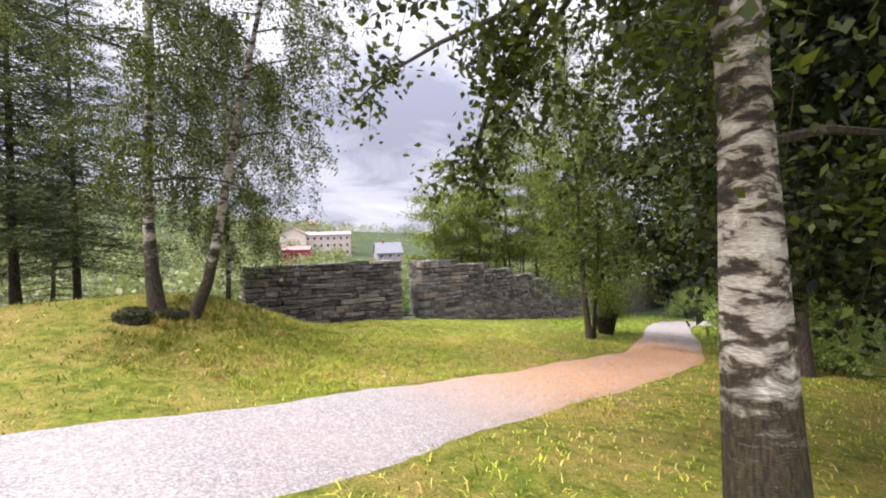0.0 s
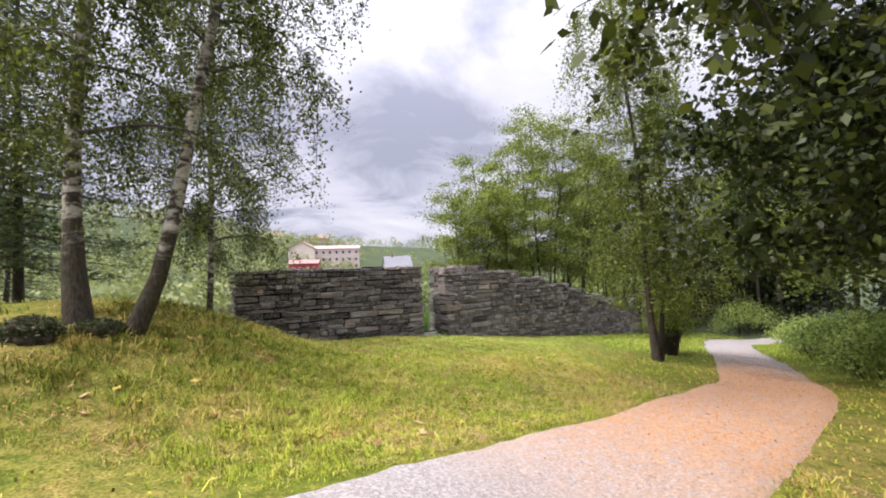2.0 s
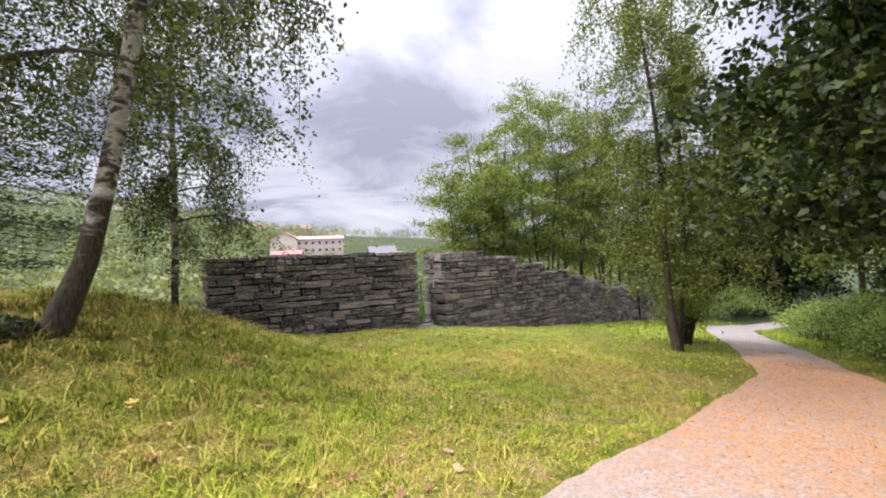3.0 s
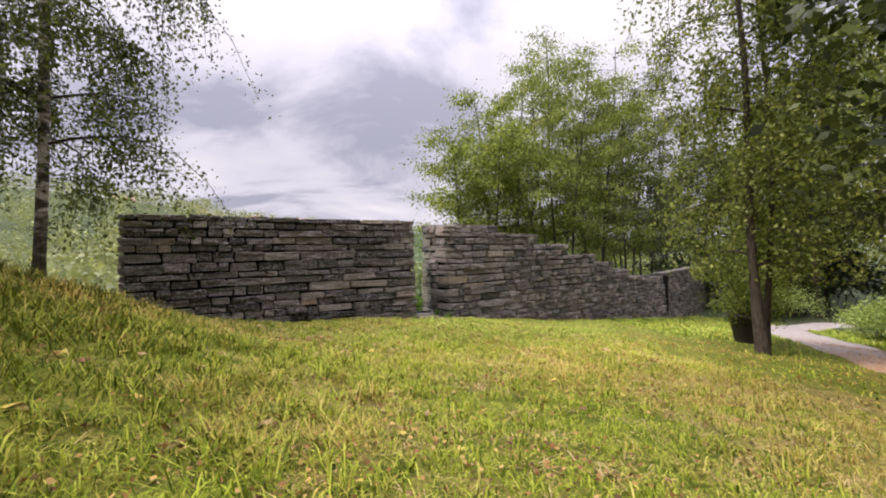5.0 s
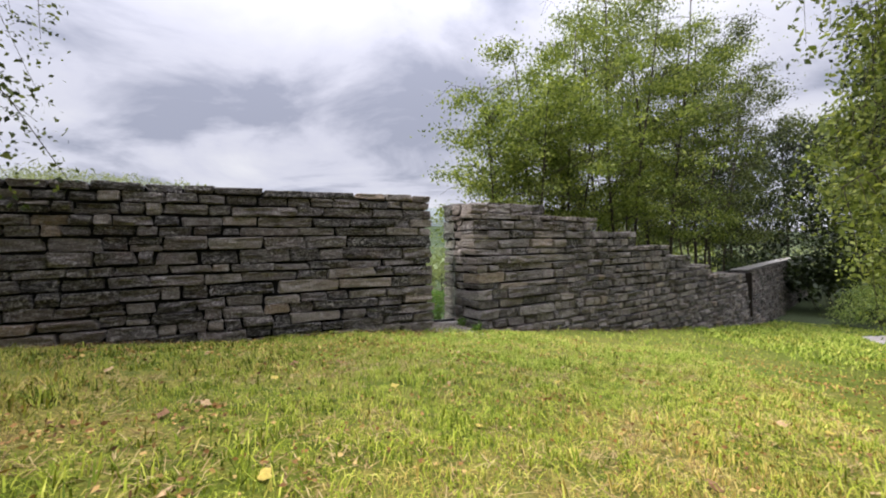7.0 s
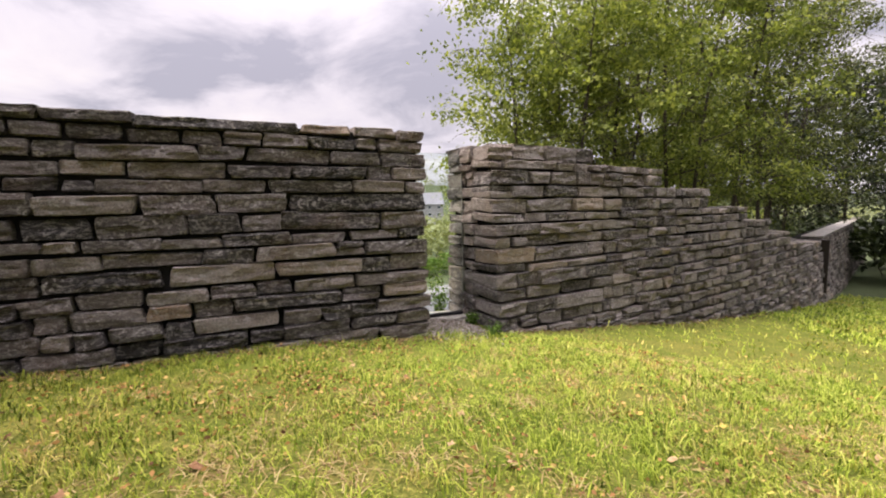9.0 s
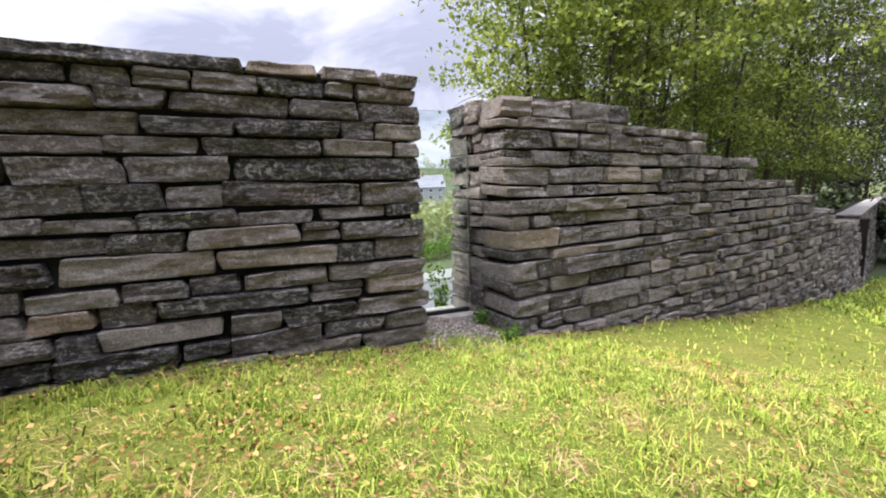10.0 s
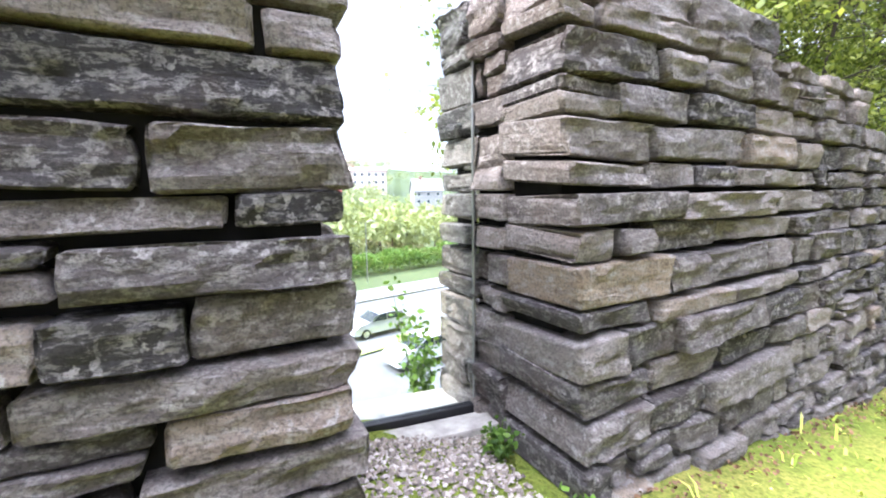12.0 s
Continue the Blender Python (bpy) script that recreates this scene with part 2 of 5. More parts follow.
def plain(name, colour, rough=0.6, metal=0.0, vary=0.15, scale=6.0, bump=0.0):
    m = Mat(name, rough, 0.4)
    m.b.inputs["Metallic"].default_value = metal
    n = m.noise(scale, 5.0, 0.6)
    dark = tuple(c * (1 - vary) for c in colour)
    light = tuple(min(1, c * (1 + vary)) for c in colour)
    return m.done(m.ramp(n, (0.3, dark), (0.7, light)), m.noise(scale * 6, 3.0) if bump else None, bump, 0.01)


def glass_material(name, tint=(0.93, 0.97, 0.96)):
    m = bpy.data.materials.new(name)
    m.use_nodes = True
    t = m.node_tree
    t.nodes.clear()
    out = t.nodes.new("ShaderNodeOutputMaterial")
    tr, gl = t.nodes.new("ShaderNodeBsdfTransparent"), t.nodes.new("ShaderNodeBsdfGlossy")
    fr, mx = t.nodes.new("ShaderNodeFresnel"), t.nodes.new("ShaderNodeMixShader")
    fr.inputs[0].default_value = 1.45
    tr.inputs[0].default_value = (*tint, 1)
    gl.inputs["Roughness"].default_value = 0.02
    t.links.new(fr.outputs[0], mx.inputs[0]), t.links.new(tr.outputs[0], mx.inputs[1]), t.links.new(gl.outputs[0], mx.inputs[2])
    t.links.new(mx.outputs[0], out.inputs[0])
    return m


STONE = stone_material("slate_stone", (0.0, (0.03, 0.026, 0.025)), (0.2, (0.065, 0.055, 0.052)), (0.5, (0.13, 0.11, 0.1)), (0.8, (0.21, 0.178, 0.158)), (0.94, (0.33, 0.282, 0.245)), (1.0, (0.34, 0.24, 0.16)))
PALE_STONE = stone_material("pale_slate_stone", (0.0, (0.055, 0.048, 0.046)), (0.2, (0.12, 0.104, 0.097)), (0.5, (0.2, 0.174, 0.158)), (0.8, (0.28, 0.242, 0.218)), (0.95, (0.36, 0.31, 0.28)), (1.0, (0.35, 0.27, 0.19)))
CORE, SOIL, GRASS, PATHM = core_material(), ground_material(), grass_material(), path_material()
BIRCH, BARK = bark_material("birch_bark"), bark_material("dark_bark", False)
LEAF_BIRCH = leaf_material("birch_leaf", (0.02, 0.03, 0.01), (0.075, 0.098, 0.024), (0.21, 0.245, 0.06), 0.4)
LEAF_LIGHT = leaf_material("light_birch_leaf", (0.035, 0.052, 0.015), (0.165, 0.215, 0.052), (0.42, 0.46, 0.13), 0.5, 1.2, 0.5)
LEAF_ALDER = leaf_material("alder_leaf", (0.025, 0.04, 0.01), (0.17, 0.225, 0.05), (0.52, 0.57, 0.16), 0.5, 1.3, 0.6)
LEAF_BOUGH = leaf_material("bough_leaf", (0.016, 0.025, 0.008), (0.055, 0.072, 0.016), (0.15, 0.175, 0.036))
# the next two are near black: the wood's deep shade put into leaf colour
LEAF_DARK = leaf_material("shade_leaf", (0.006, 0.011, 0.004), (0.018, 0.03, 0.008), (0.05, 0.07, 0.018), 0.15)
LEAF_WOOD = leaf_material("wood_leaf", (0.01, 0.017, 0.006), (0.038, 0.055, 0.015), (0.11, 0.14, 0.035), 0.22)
LEAF_NEEDLE = leaf_material("needle", (0.022, 0.036, 0.018), (0.07, 0.1, 0.048), (0.16, 0.2, 0.09), 0.35)
LEAF_SHRUB = leaf_material("shrub_leaf", (0.08, 0.13, 0.04), (0.32, 0.43, 0.13), (0.6, 0.68, 0.28), 0.5)
LEAF_HEDGE = leaf_material("hedge_leaf", (0.05, 0.1, 0.02), (0.1, 0.19, 0.03), (0.17, 0.28, 0.05))
# pale greyed greens: the valley's haze is mixed into this leaf colour
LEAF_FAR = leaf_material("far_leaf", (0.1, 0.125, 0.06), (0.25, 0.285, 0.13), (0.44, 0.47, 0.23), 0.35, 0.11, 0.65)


# ---- mesh helpers ----
def mesh_of(name, verts, faces, mat, smooth=False):
    me = bpy.data.meshes.new(name)
    if isinstance(verts, np.ndarray):
        verts = verts.tolist()
    if isinstance(faces, np.ndarray):
        faces = faces.tolist()
    me.from_pydata(verts, [], faces)
    me.materials.append(mat)
    if smooth:
        me.polygons.foreach_set("use_smooth", [True] * len(me.polygons))
    me.update()
    return me


def thing(name, at, label, category, group="", kind=""):
    ob = new(name)
    ob.location = at
    return tagged(ob, label, category, group, kind)


def part_mesh(name, verts, faces, mat, parent, label="", smooth=False, kind=""):
    """A part whose verts are in its parent's space."""
    ob = new(name, mesh_of(name, verts, faces, mat, smooth))
    ob.parent = parent
    return tagged(ob, label, kind=kind)


def part(name, bm, mat, parent, label="", smooth=False):
    me = bpy.data.meshes.new(name)
    bm.to_mesh(me)
    bm.free()
    me.materials.append(mat)
    if smooth:
        me.polygons.foreach_set("use_smooth", [True] * len(me.polygons))
    ob = new(name, me)
    ob.parent = parent
    return tagged(ob, label)


def box_bm(x0, y0, z0, x1, y1, z1, bevel=0.0, bm=None):
    bm = bm or bmesh.new()
    r = bmesh.ops.create_cube(bm, size=1, matrix=Matrix.Translation(((x0 + x1) / 2, (y0 + y1) / 2, (z0 + z1) / 2)) @ Matrix.Diagonal((x1 - x0, y1 - y0, z1 - z0, 1)))
    if bevel:
        es = list({e for v in r["verts"] for e in v.link_edges})
        bmesh.ops.bevel(bm, geom=es, offset=bevel, segments=2, affect="EDGES", profile=0.6)
    return bm


def tube(points, radii, seg=8, verts=None, faces=None):
    verts = [] if verts is None else verts
    faces = [] if faces is None else faces
    points = [Vector(p) for p in points]
    first = len(verts)
    for i, (p, r) in enumerate(zip(points, radii)):
        d = (points[min(i + 1, len(points) - 1)] - points[max(i - 1, 0)]).normalized()
        a = d.cross(Vector((0.31, 0.95, 0.02))).normalized()
        b = d.cross(a)
        for k in range(seg):
            an = 2 * math.pi * k / seg
            verts.append(tuple(p + (a * math.cos(an) + b * math.sin(an)) * r))
        if i:
            s0 = first + (i - 1) * seg
            for k in range(seg):
                faces.append((s0 + k, s0 + (k + 1) % seg, s0 + seg + (k + 1) % seg, s0 + seg + k))
    faces.append(tuple(first + (len(points) - 1) * seg + k for k in range(seg)))
    return verts, faces


def leaf_quads(rng, centres, size, flat=0.0, aspect=0.55, face=0.0):
    """One pointed four-cornered leaf about each centre; face turns the blades to the sky."""
    n = len(centres)
    a = rng.normal(size=(n, 3))
    a[:, 2] = a[:, 2] * (1 - flat) - 0.35 * (1 - flat)
    a /= np.linalg.norm(a, axis=1)[:, None]
    up = rng.normal(size=(n, 3)) + np.array([0.0, 0.0, 1.0]) * face
    b = np.cross(a, up)
    b /= np.linalg.norm(b, axis=1)[:, None] + 1e-9
    s = size * rng.uniform(0.6, 1.3, n)[:, None]
    a, b = a * s * 0.5, b * s * 0.5 * aspect
    v = np.stack([centres - a, centres + b - a * 0.25, centres + a, centres - b - a * 0.25], 1).reshape(-1, 3)
    return v, np.arange(4 * n).reshape(n, 4)


# ---- the lie of the land ----
def smooth01(v):
    v = np.clip(v, 0, 1)
    return v * v * (3 - 2 * v)


def behind(x, y):
    """Metres behind the line of the stone walls."""
    u = np.maximum(0.785 * (x + 1.4) + 0.62 * (y - 18.7), 0)
    return -0.62 * (x + 1.4) + 0.785 * (y - 18.7) - 0.0049 * np.minimum(u, 30) ** 2


def land(x, y):
    x, y = np.asarray(x, float), np.asarray(y, float)
    cx, cy = np.clip(x, -30, 17), np.clip(y, -25, 33)
    z = -0.19 - 0.097 * cx - 0.0703 * cy + 1.12 * np.exp(-((x + 6) / np.where(x < -6, 4.5, 2.5)) ** 2 - ((y - 9) / 3.5) ** 2) + 0.2 * np.exp(-((y + 1) / 5) ** 2)
    z = z + 0.035 * np.sin(x * 1.7 + 0.6 * y) * np.sin(y * 1.3 - 0.4 * x)
    # the lawn falls away along the foot of the west wall
    run = np.clip(-0.839 * (x + 1.86) - 0.544 * (y - 18.4), 0, 8)
    out = 0.544 * (x + 1.86) - 0.839 * (y - 18.4)
    z = z - 0.062 * run * np.exp(-(out / 2.1) ** 2)
    b = behind(x, y)
    drop = smooth01((b - 0.65) / 8.5)
    z = z * (1 - drop) + drop * -9.0
    far = np.hypot(x, y)
    rise = smooth01((b - 58) / 200)
    left = smooth01((-x - 20) / 260)
    return z + rise * (24 + 25 * left) + 2.5 * smooth01((b - 75) / 60) * np.sin(x * 0.031) * np.cos(y * 0.027 + 1)


def land1(x, y):
    return float(land(x, y))


def axis(lo, hi, step, far, grow=1.22):
    a = list(np.arange(lo, hi + 1e-6, step))
    s, v = step, hi
    while v < far:
        s *= grow
        v += s
        a.append(v)
    s, v = step, lo
    while v > -far:
        s *= grow
        v -= s
        a.insert(0, v)
    return np.array(a)


def ground():
    xs, ys = axis(-14, 25, 0.24, 3500), axis(-6, 40, 0.24, 3500)
    gx, gy = np.meshgrid(xs, ys)
    v = np.stack([gx, gy, land(gx, gy)], -1).reshape(-1, 3)
    nx, ny = len(xs), len(ys)
    i = np.arange(nx * ny).reshape(ny, nx)
    f = np.stack([i[:-1, :-1], i[:-1, 1:], i[1:, 1:], i[1:, :-1]], -1).reshape(-1, 4)
    tagged(new("ground", mesh_of("ground", v, f, SOIL, True)), "rough sloping lawn with patches of yellowed grass", "ground", kind="structure")


ground()

TRACK = [(-9, -4.2), (-6, -0.9), (-2.95, 2.45), (-1.0, 4.25), (0.35, 5.75), (3.5, 8.9), (6.5, 12.1), (7.8, 14.3), (9.6, 17.6), (11.5, 21.6), (13.2, 24.8), (15.1, 27.6), (18.2, 29.4), (24, 30.6)]


def smooth_line(pts, n=12):
    out = []
    p = [Vector(q) for q in pts]
    for i in range(len(p) - 1):
        a, b, c, d = p[max(i - 1, 0)], p[i], p[i + 1], p[min(i + 2, len(p) - 1)]
        for k in range(n):
            t = k / n
            out.append(0.5 * ((2 * b) + (c - a) * t + (2 * a - 5 * b + 4 * c - d) * t * t + (3 * b - a - 3 * c + d) * t ** 3))
    return out + [p[-1]]


TRACK_LINE = smooth_line(TRACK)
TRACK_NP = np.array([tuple(p) for p in TRACK_LINE])


def track_half(i):
    return 1.42 - 0.3 * min(1, i / 60)


def track_gap(x, y):
    """Metres outside the gravel's edge."""
    x, y = np.asarray(x, float), np.asarray(y, float)
    best = np.full(x.shape, 1e9)
    for i, (a, b) in enumerate(TRACK_NP):
        best = np.minimum(best, np.hypot(x - a, y - b) - track_half(i))
    return best


def path():
    v, f, m = [], [], 17
    dense = smooth_line(TRACK, 40)
    for i, p in enumerate(dense):
        d = (dense[min(i + 1, len(dense) - 1)] - dense[max(i - 1, 0)]).normalized()
        n = Vector((-d.y, d.x))
        h = track_half(i * 12 / 40)
        for k in range(m):
            u = (k / (m - 1) * 2 - 1) * (h + 0.05 * noise.noise((p.x * 0.7, p.y * 0.7, 3 if k > 8 else 9)) + 0.03 * noise.noise((p.x * 6, p.y * 6, k > 8)))
            q = p + n * u
            edge = abs(k / (m - 1) * 2 - 1)
            v.append((q.x, q.y, land1(q.x, q.y) + (0.035 if edge < 0.93 else -0.03) + 0.012 * noise.noise((q.x * 3, q.y * 3, 0))))
        if i:
            s = (i - 1) * m
            f += [(s + k, s + m + k, s + m + k + 1, s + k + 1) for k in range(m - 1)]
    tagged(new("path", mesh_of("path", v, f, PATHM, True)), "pale gravel footpath strewn with orange birch litter", "path", kind="structure")


path()

# ---- dry-stone walls ----
BACK = 1.15
COURSE_W = (1.35, 1.215, 1.06, 0.88, 0.716, 0.556, 0.338, 0.12, -0.02, -0.198, -0.41, -0.58, -0.75, -0.93, -1.1, -1.28, -1.5)
COURSE_E = (1.3, 1.04, 0.909, 0.685, 0.487, 0.269, 0.12, -0.065, -0.24, -0.47, -0.605, -0.833, -1.017, -1.24, -1.43, -1.62, -1.8, -2.0, -2.2, -2.38, -2.56, -2.75, -2.94, -3.12, -3.3, -3.5, -3.7)
JOINTS_W = {0: (0.38, 0.94, 1.52, 3.07, 3.78), 1: (0.64, 0.89, 1.43, 1.92, 2.3, 2.67, 3.17, 3.62, 3.99), 2: (0.6, 1.2, 2.08, 2.54, 3.53), 3: (0.43, 0.77, 1.63, 2.27, 3.18),
            4: (0.26, 0.95, 1.89, 2.52, 3.42), 5: (1.69, 2.4, 3.09, 3.87), 6: (0.63, 1.77, 2.17, 2.67, 3.46, 4.0), 7: (0.38, 1.04, 1.66, 2.37, 2.93, 3.58),
            8: (0.84, 1.19, 2.05, 2.58, 3.39), 9: (0.52, 0.88, 1.87, 2.9, 3.88), 10: (0.96, 1.68, 2.07, 2.51, 3.08, 3.65), 11: (0.65, 1.14, 2.29, 2.68, 3.09, 3.69),
            12: (0.71, 1.39, 1.83, 2.68, 2.95, 3.42), 13: (0.47, 1.06, 1.8, 2.16, 2.97, 3.37), 14: (0.7, 1.53, 2.19, 2.78, 3.24, 4.1)}
JOINTS_E = {0: (0.46, 1.08, 1.78), 1: (0.26, 1.29, 1.66), 2: (0.74, 1.14, 1.72), 3: (0.41, 1.03, 1.74, 2.33), 4: (0.68, 1.62, 2.35), 5: (0.6, 1.05, 1.46, 1.86, 2.43), 6: (0.87, 2.03, 2.67),
            7: (0.32, 0.6, 1.29, 2.3), 8: (0.73, 1.11, 1.91, 2.32), 9: (0.58, 1.39, 2.34), 10: (0.39, 0.83, 1.79), 11: (0.56, 1.26, 1.96), 12: (0.55, 1.1, 2.24)}


def plan_west(s):
    return Vector((-1.86 - 0.839 * s, 18.4 - 0.544 * s)), 180 + 32.95


def plan_east(s):
    p, n = Vector((-1.06, 19.05)), 24
    for k in range(n):
        a = radians(36.2 + 0.85 * (k + 0.5) * s / n)
        p += Vector((math.cos(a), math.sin(a))) * s / n
    return p, 36.2 + 0.85 * s


def rock(rng, L, D, H, edge=0.012, rough=0.014, cell=0.1):
    """A rough split stone about its own centre: x along the wall, y into it, z up; open at the back."""
    edge = min(edge, L * 0.2, H * 0.2)
    eu = min(0.02, L * 0.14)
    nu = max(2, int(round((L - 2 * eu) / cell)))
    nw = max(2, int(round((H - 2 * edge) / (cell * 0.9))))
    us = [-L / 2, -L / 2 + eu] + [-L / 2 + eu + (L - 2 * eu) * k / nu for k in range(1, nu)] + [L / 2 - eu, L / 2]
    ws = [-H / 2, -H / 2 + edge] + [-H / 2 + edge + (H - 2 * edge) * k / nw for k in range(1, nw)] + [H / 2 - edge, H / 2]
    ds = [0, edge * 1.4, D]
    I, J, K = len(us) - 1, len(ds) - 1, len(ws) - 1
    # skewed ends, a wedge-shaped outline and knocked-off corners make each stone its own
    sk = [rng.uniform(-1, 1) * min(0.05, L * 0.1) for _ in range(4)]
    tl = [rng.uniform(-0.8, 0.5) * min(0.018, H * 0.1) for _ in range(4)]
    chip = [max(0.0, rng.uniform(-1.6, 1)) * min(0.045, H * 0.25) for _ in range(4)]
    seed = Vector((rng.uniform(-50, 50), rng.uniform(-50, 50), rng.uniform(-50, 50)))
    step = rng.uniform(0.5, 1.5)
    verts, index = [], {}

    def vert(i, j, k):
        key = (i, j, k)
        if key in index:
            return index[key]
        u, d, w = us[i], ds[j], ws[k]
        a, b = u / L + 0.5, w / H + 0.5
        on = (i in (0, I)) + (k in (0, K)) + (j == 0)
        pull = edge * (0.42 if on == 2 else 0.62 if on == 3 else 0.0)
        su, sw = (-1 if i == 0 else 1 if i == I else 0), (-1 if k == 0 else 1 if k == K else 0)
        p = Vector((u - su * pull, d + (pull if j == 0 else 0) + (0.6 * eu if su and j == 0 else 0), w - sw * pull * (1.5 if su else 1)))
        p.x += (sk[0] * (1 - a) * (1 - b) + sk[1] * (1 - a) * b + sk[2] * a * (1 - b) + sk[3] * a * b) * 0.6
        p.z += (-tl[0] * (1 - a) * (1 - b) + tl[1] * (1 - a) * b - tl[2] * a * (1 - b) + tl[3] * a * b)
        if su and j < 2:
            c = chip[(0 if su < 0 else 2) + (1 if w > 0 else 0)] * abs(2 * b - 1) ** 2
            p.x -= su * c
            p.z -= (1 if w > 0 else -1) * c * 0.5 * abs(2 * b - 1)
            p.y += c * 0.4 * (j == 0)
        q = Vector((u, d, w)) * 6 + seed
        if j < 2:
            p += Vector((0.8 * noise.noise(q * 1.7), 1.6 * noise.noise(q + Vector((9, 0, 0))), 0.4 * noise.noise(q + Vector((0, 9, 0))))) * rough
        if j == 0:
            # cleavage: the split face breaks back in ledges along the bedding
            ledge = noise.noise((u * 3.2 + seed.x, w * 15 + seed.y, seed.z))
            p.y += 0.015 * step * math.floor(ledge * 3 + 0.5) / 1.5 + 0.009 * noise.noise(q * 3.1)
        index[key] = len(verts)
        verts.append(tuple(p))
        return index[key]

    faces = []
    for i in range(I):
        for k in range(K):
            faces.append((vert(i, 0, k), vert(i + 1, 0, k), vert(i + 1, 0, k + 1), vert(i, 0, k + 1)))
    for j in range(J):
        for i in range(I):
            faces.append((vert(i, j, K), vert(i + 1, j, K), vert(i + 1, j + 1, K), vert(i, j + 1, K)))
            faces.append((vert(i, j + 1, 0), vert(i + 1, j + 1, 0), vert(i + 1, j, 0), vert(i, j, 0)))
        for k in range(K):
            faces.append((vert(0, j, k), vert(0, j, k + 1), vert(0, j + 1, k + 1), vert(0, j + 1, k)))
            faces.append((vert(I, j + 1, k), vert(I, j + 1, k + 1), vert(I, j, k + 1), vert(I, j, k)))
    return verts, faces


def frame_at(p, heading, z):
    """Local x along the heading, y to its left, z up."""
    return Matrix.Translation((p.x, p.y, z)) @ Matrix.Rotation(radians(heading), 4, "Z")


def run_stones(rng, plan, turn, s0, s1, courses, tops, joints, mean, batter, base_of, steps=(), depth=0.42, fine=0.0):
    """Yields (s, matrix, verts, faces) for one face of a wall. turn: degrees from the plan's heading to the face's own x axis."""
    top0 = courses[0]
    steps = tuple(steps)
    for c in range(len(courses) - 1):
        zt, zb = courses[c], courses[c + 1]
        edges = [s0]
        own = [j for j in joints.get(c, ()) if s0 + 0.12 < j < s1 - 0.1]
        edges += own
        ends = [e for (e, z), (_, low) in zip(steps, steps[1:]) if s0 < e < s1 and low + 0.1 < zt <= z + 0.1]
        for stop in ends + [s1]:
            edges = [e for e in edges if e < stop - 0.1]
            while stop - edges[-1] > mean * 1.5:
                edges.append(edges[-1] + mean * rng.uniform(0.45, 1.65))
            edges.append(stop)
        for a, b in zip(edges, edges[1:]):
            mid = (a + b) / 2
            if zt > tops(mid) + 0.1:
                continue
            p, head = plan(mid)
            if zt < base_of(p) - 0.12:
                continue
            tall, deep = zt + rng.uniform(-0.02, 0.01), zb + rng.uniform(-0.012, 0.014)
            cell = 0.042 if mid < fine else 0.12 if fine else 0.2
            open_joint = 0.0 if mid < fine else 0.012
            L, H = (b - a) - rng.uniform(0.01, 0.036) - open_joint, tall - deep - rng.uniform(0.007, 0.025) - open_joint
            lift = batter * (zt + zb - 2 * top0) * -0.5
            proud = rng.uniform(-0.045, 0.03)
            m = frame_at(p, head + turn, (tall + deep) / 2) @ Matrix.Translation((0, -lift - proud, 0))
            m = m @ Matrix.Rotation(radians(rng.uniform(-1.3, 1.3)), 4, "Y") @ Matrix.Rotation(radians(rng.uniform(-2, 2)), 4, "Z") @ Matrix.Rotation(radians(rng.uniform(-4, 5)), 4, "X")
            if 0.15 < H and L < 0.5 and rng.random() < 0.16:
                # two thin slabs in place of one block
                k = rng.uniform(0.4, 0.6)
                for h, dz in ((H * k, -H * (1 - k) / 2), (H * (1 - k) - 0.008, H * k / 2)):
                    v, f = rock(rng, L, depth + lift, h, cell=cell)
                    yield mid, m @ Matrix.Translation((0, rng.uniform(-0.015, 0.025), dz)), v, f
                continue
            v, f = rock(rng, L, depth + lift, H, cell=cell)
            yield mid, m, v, f


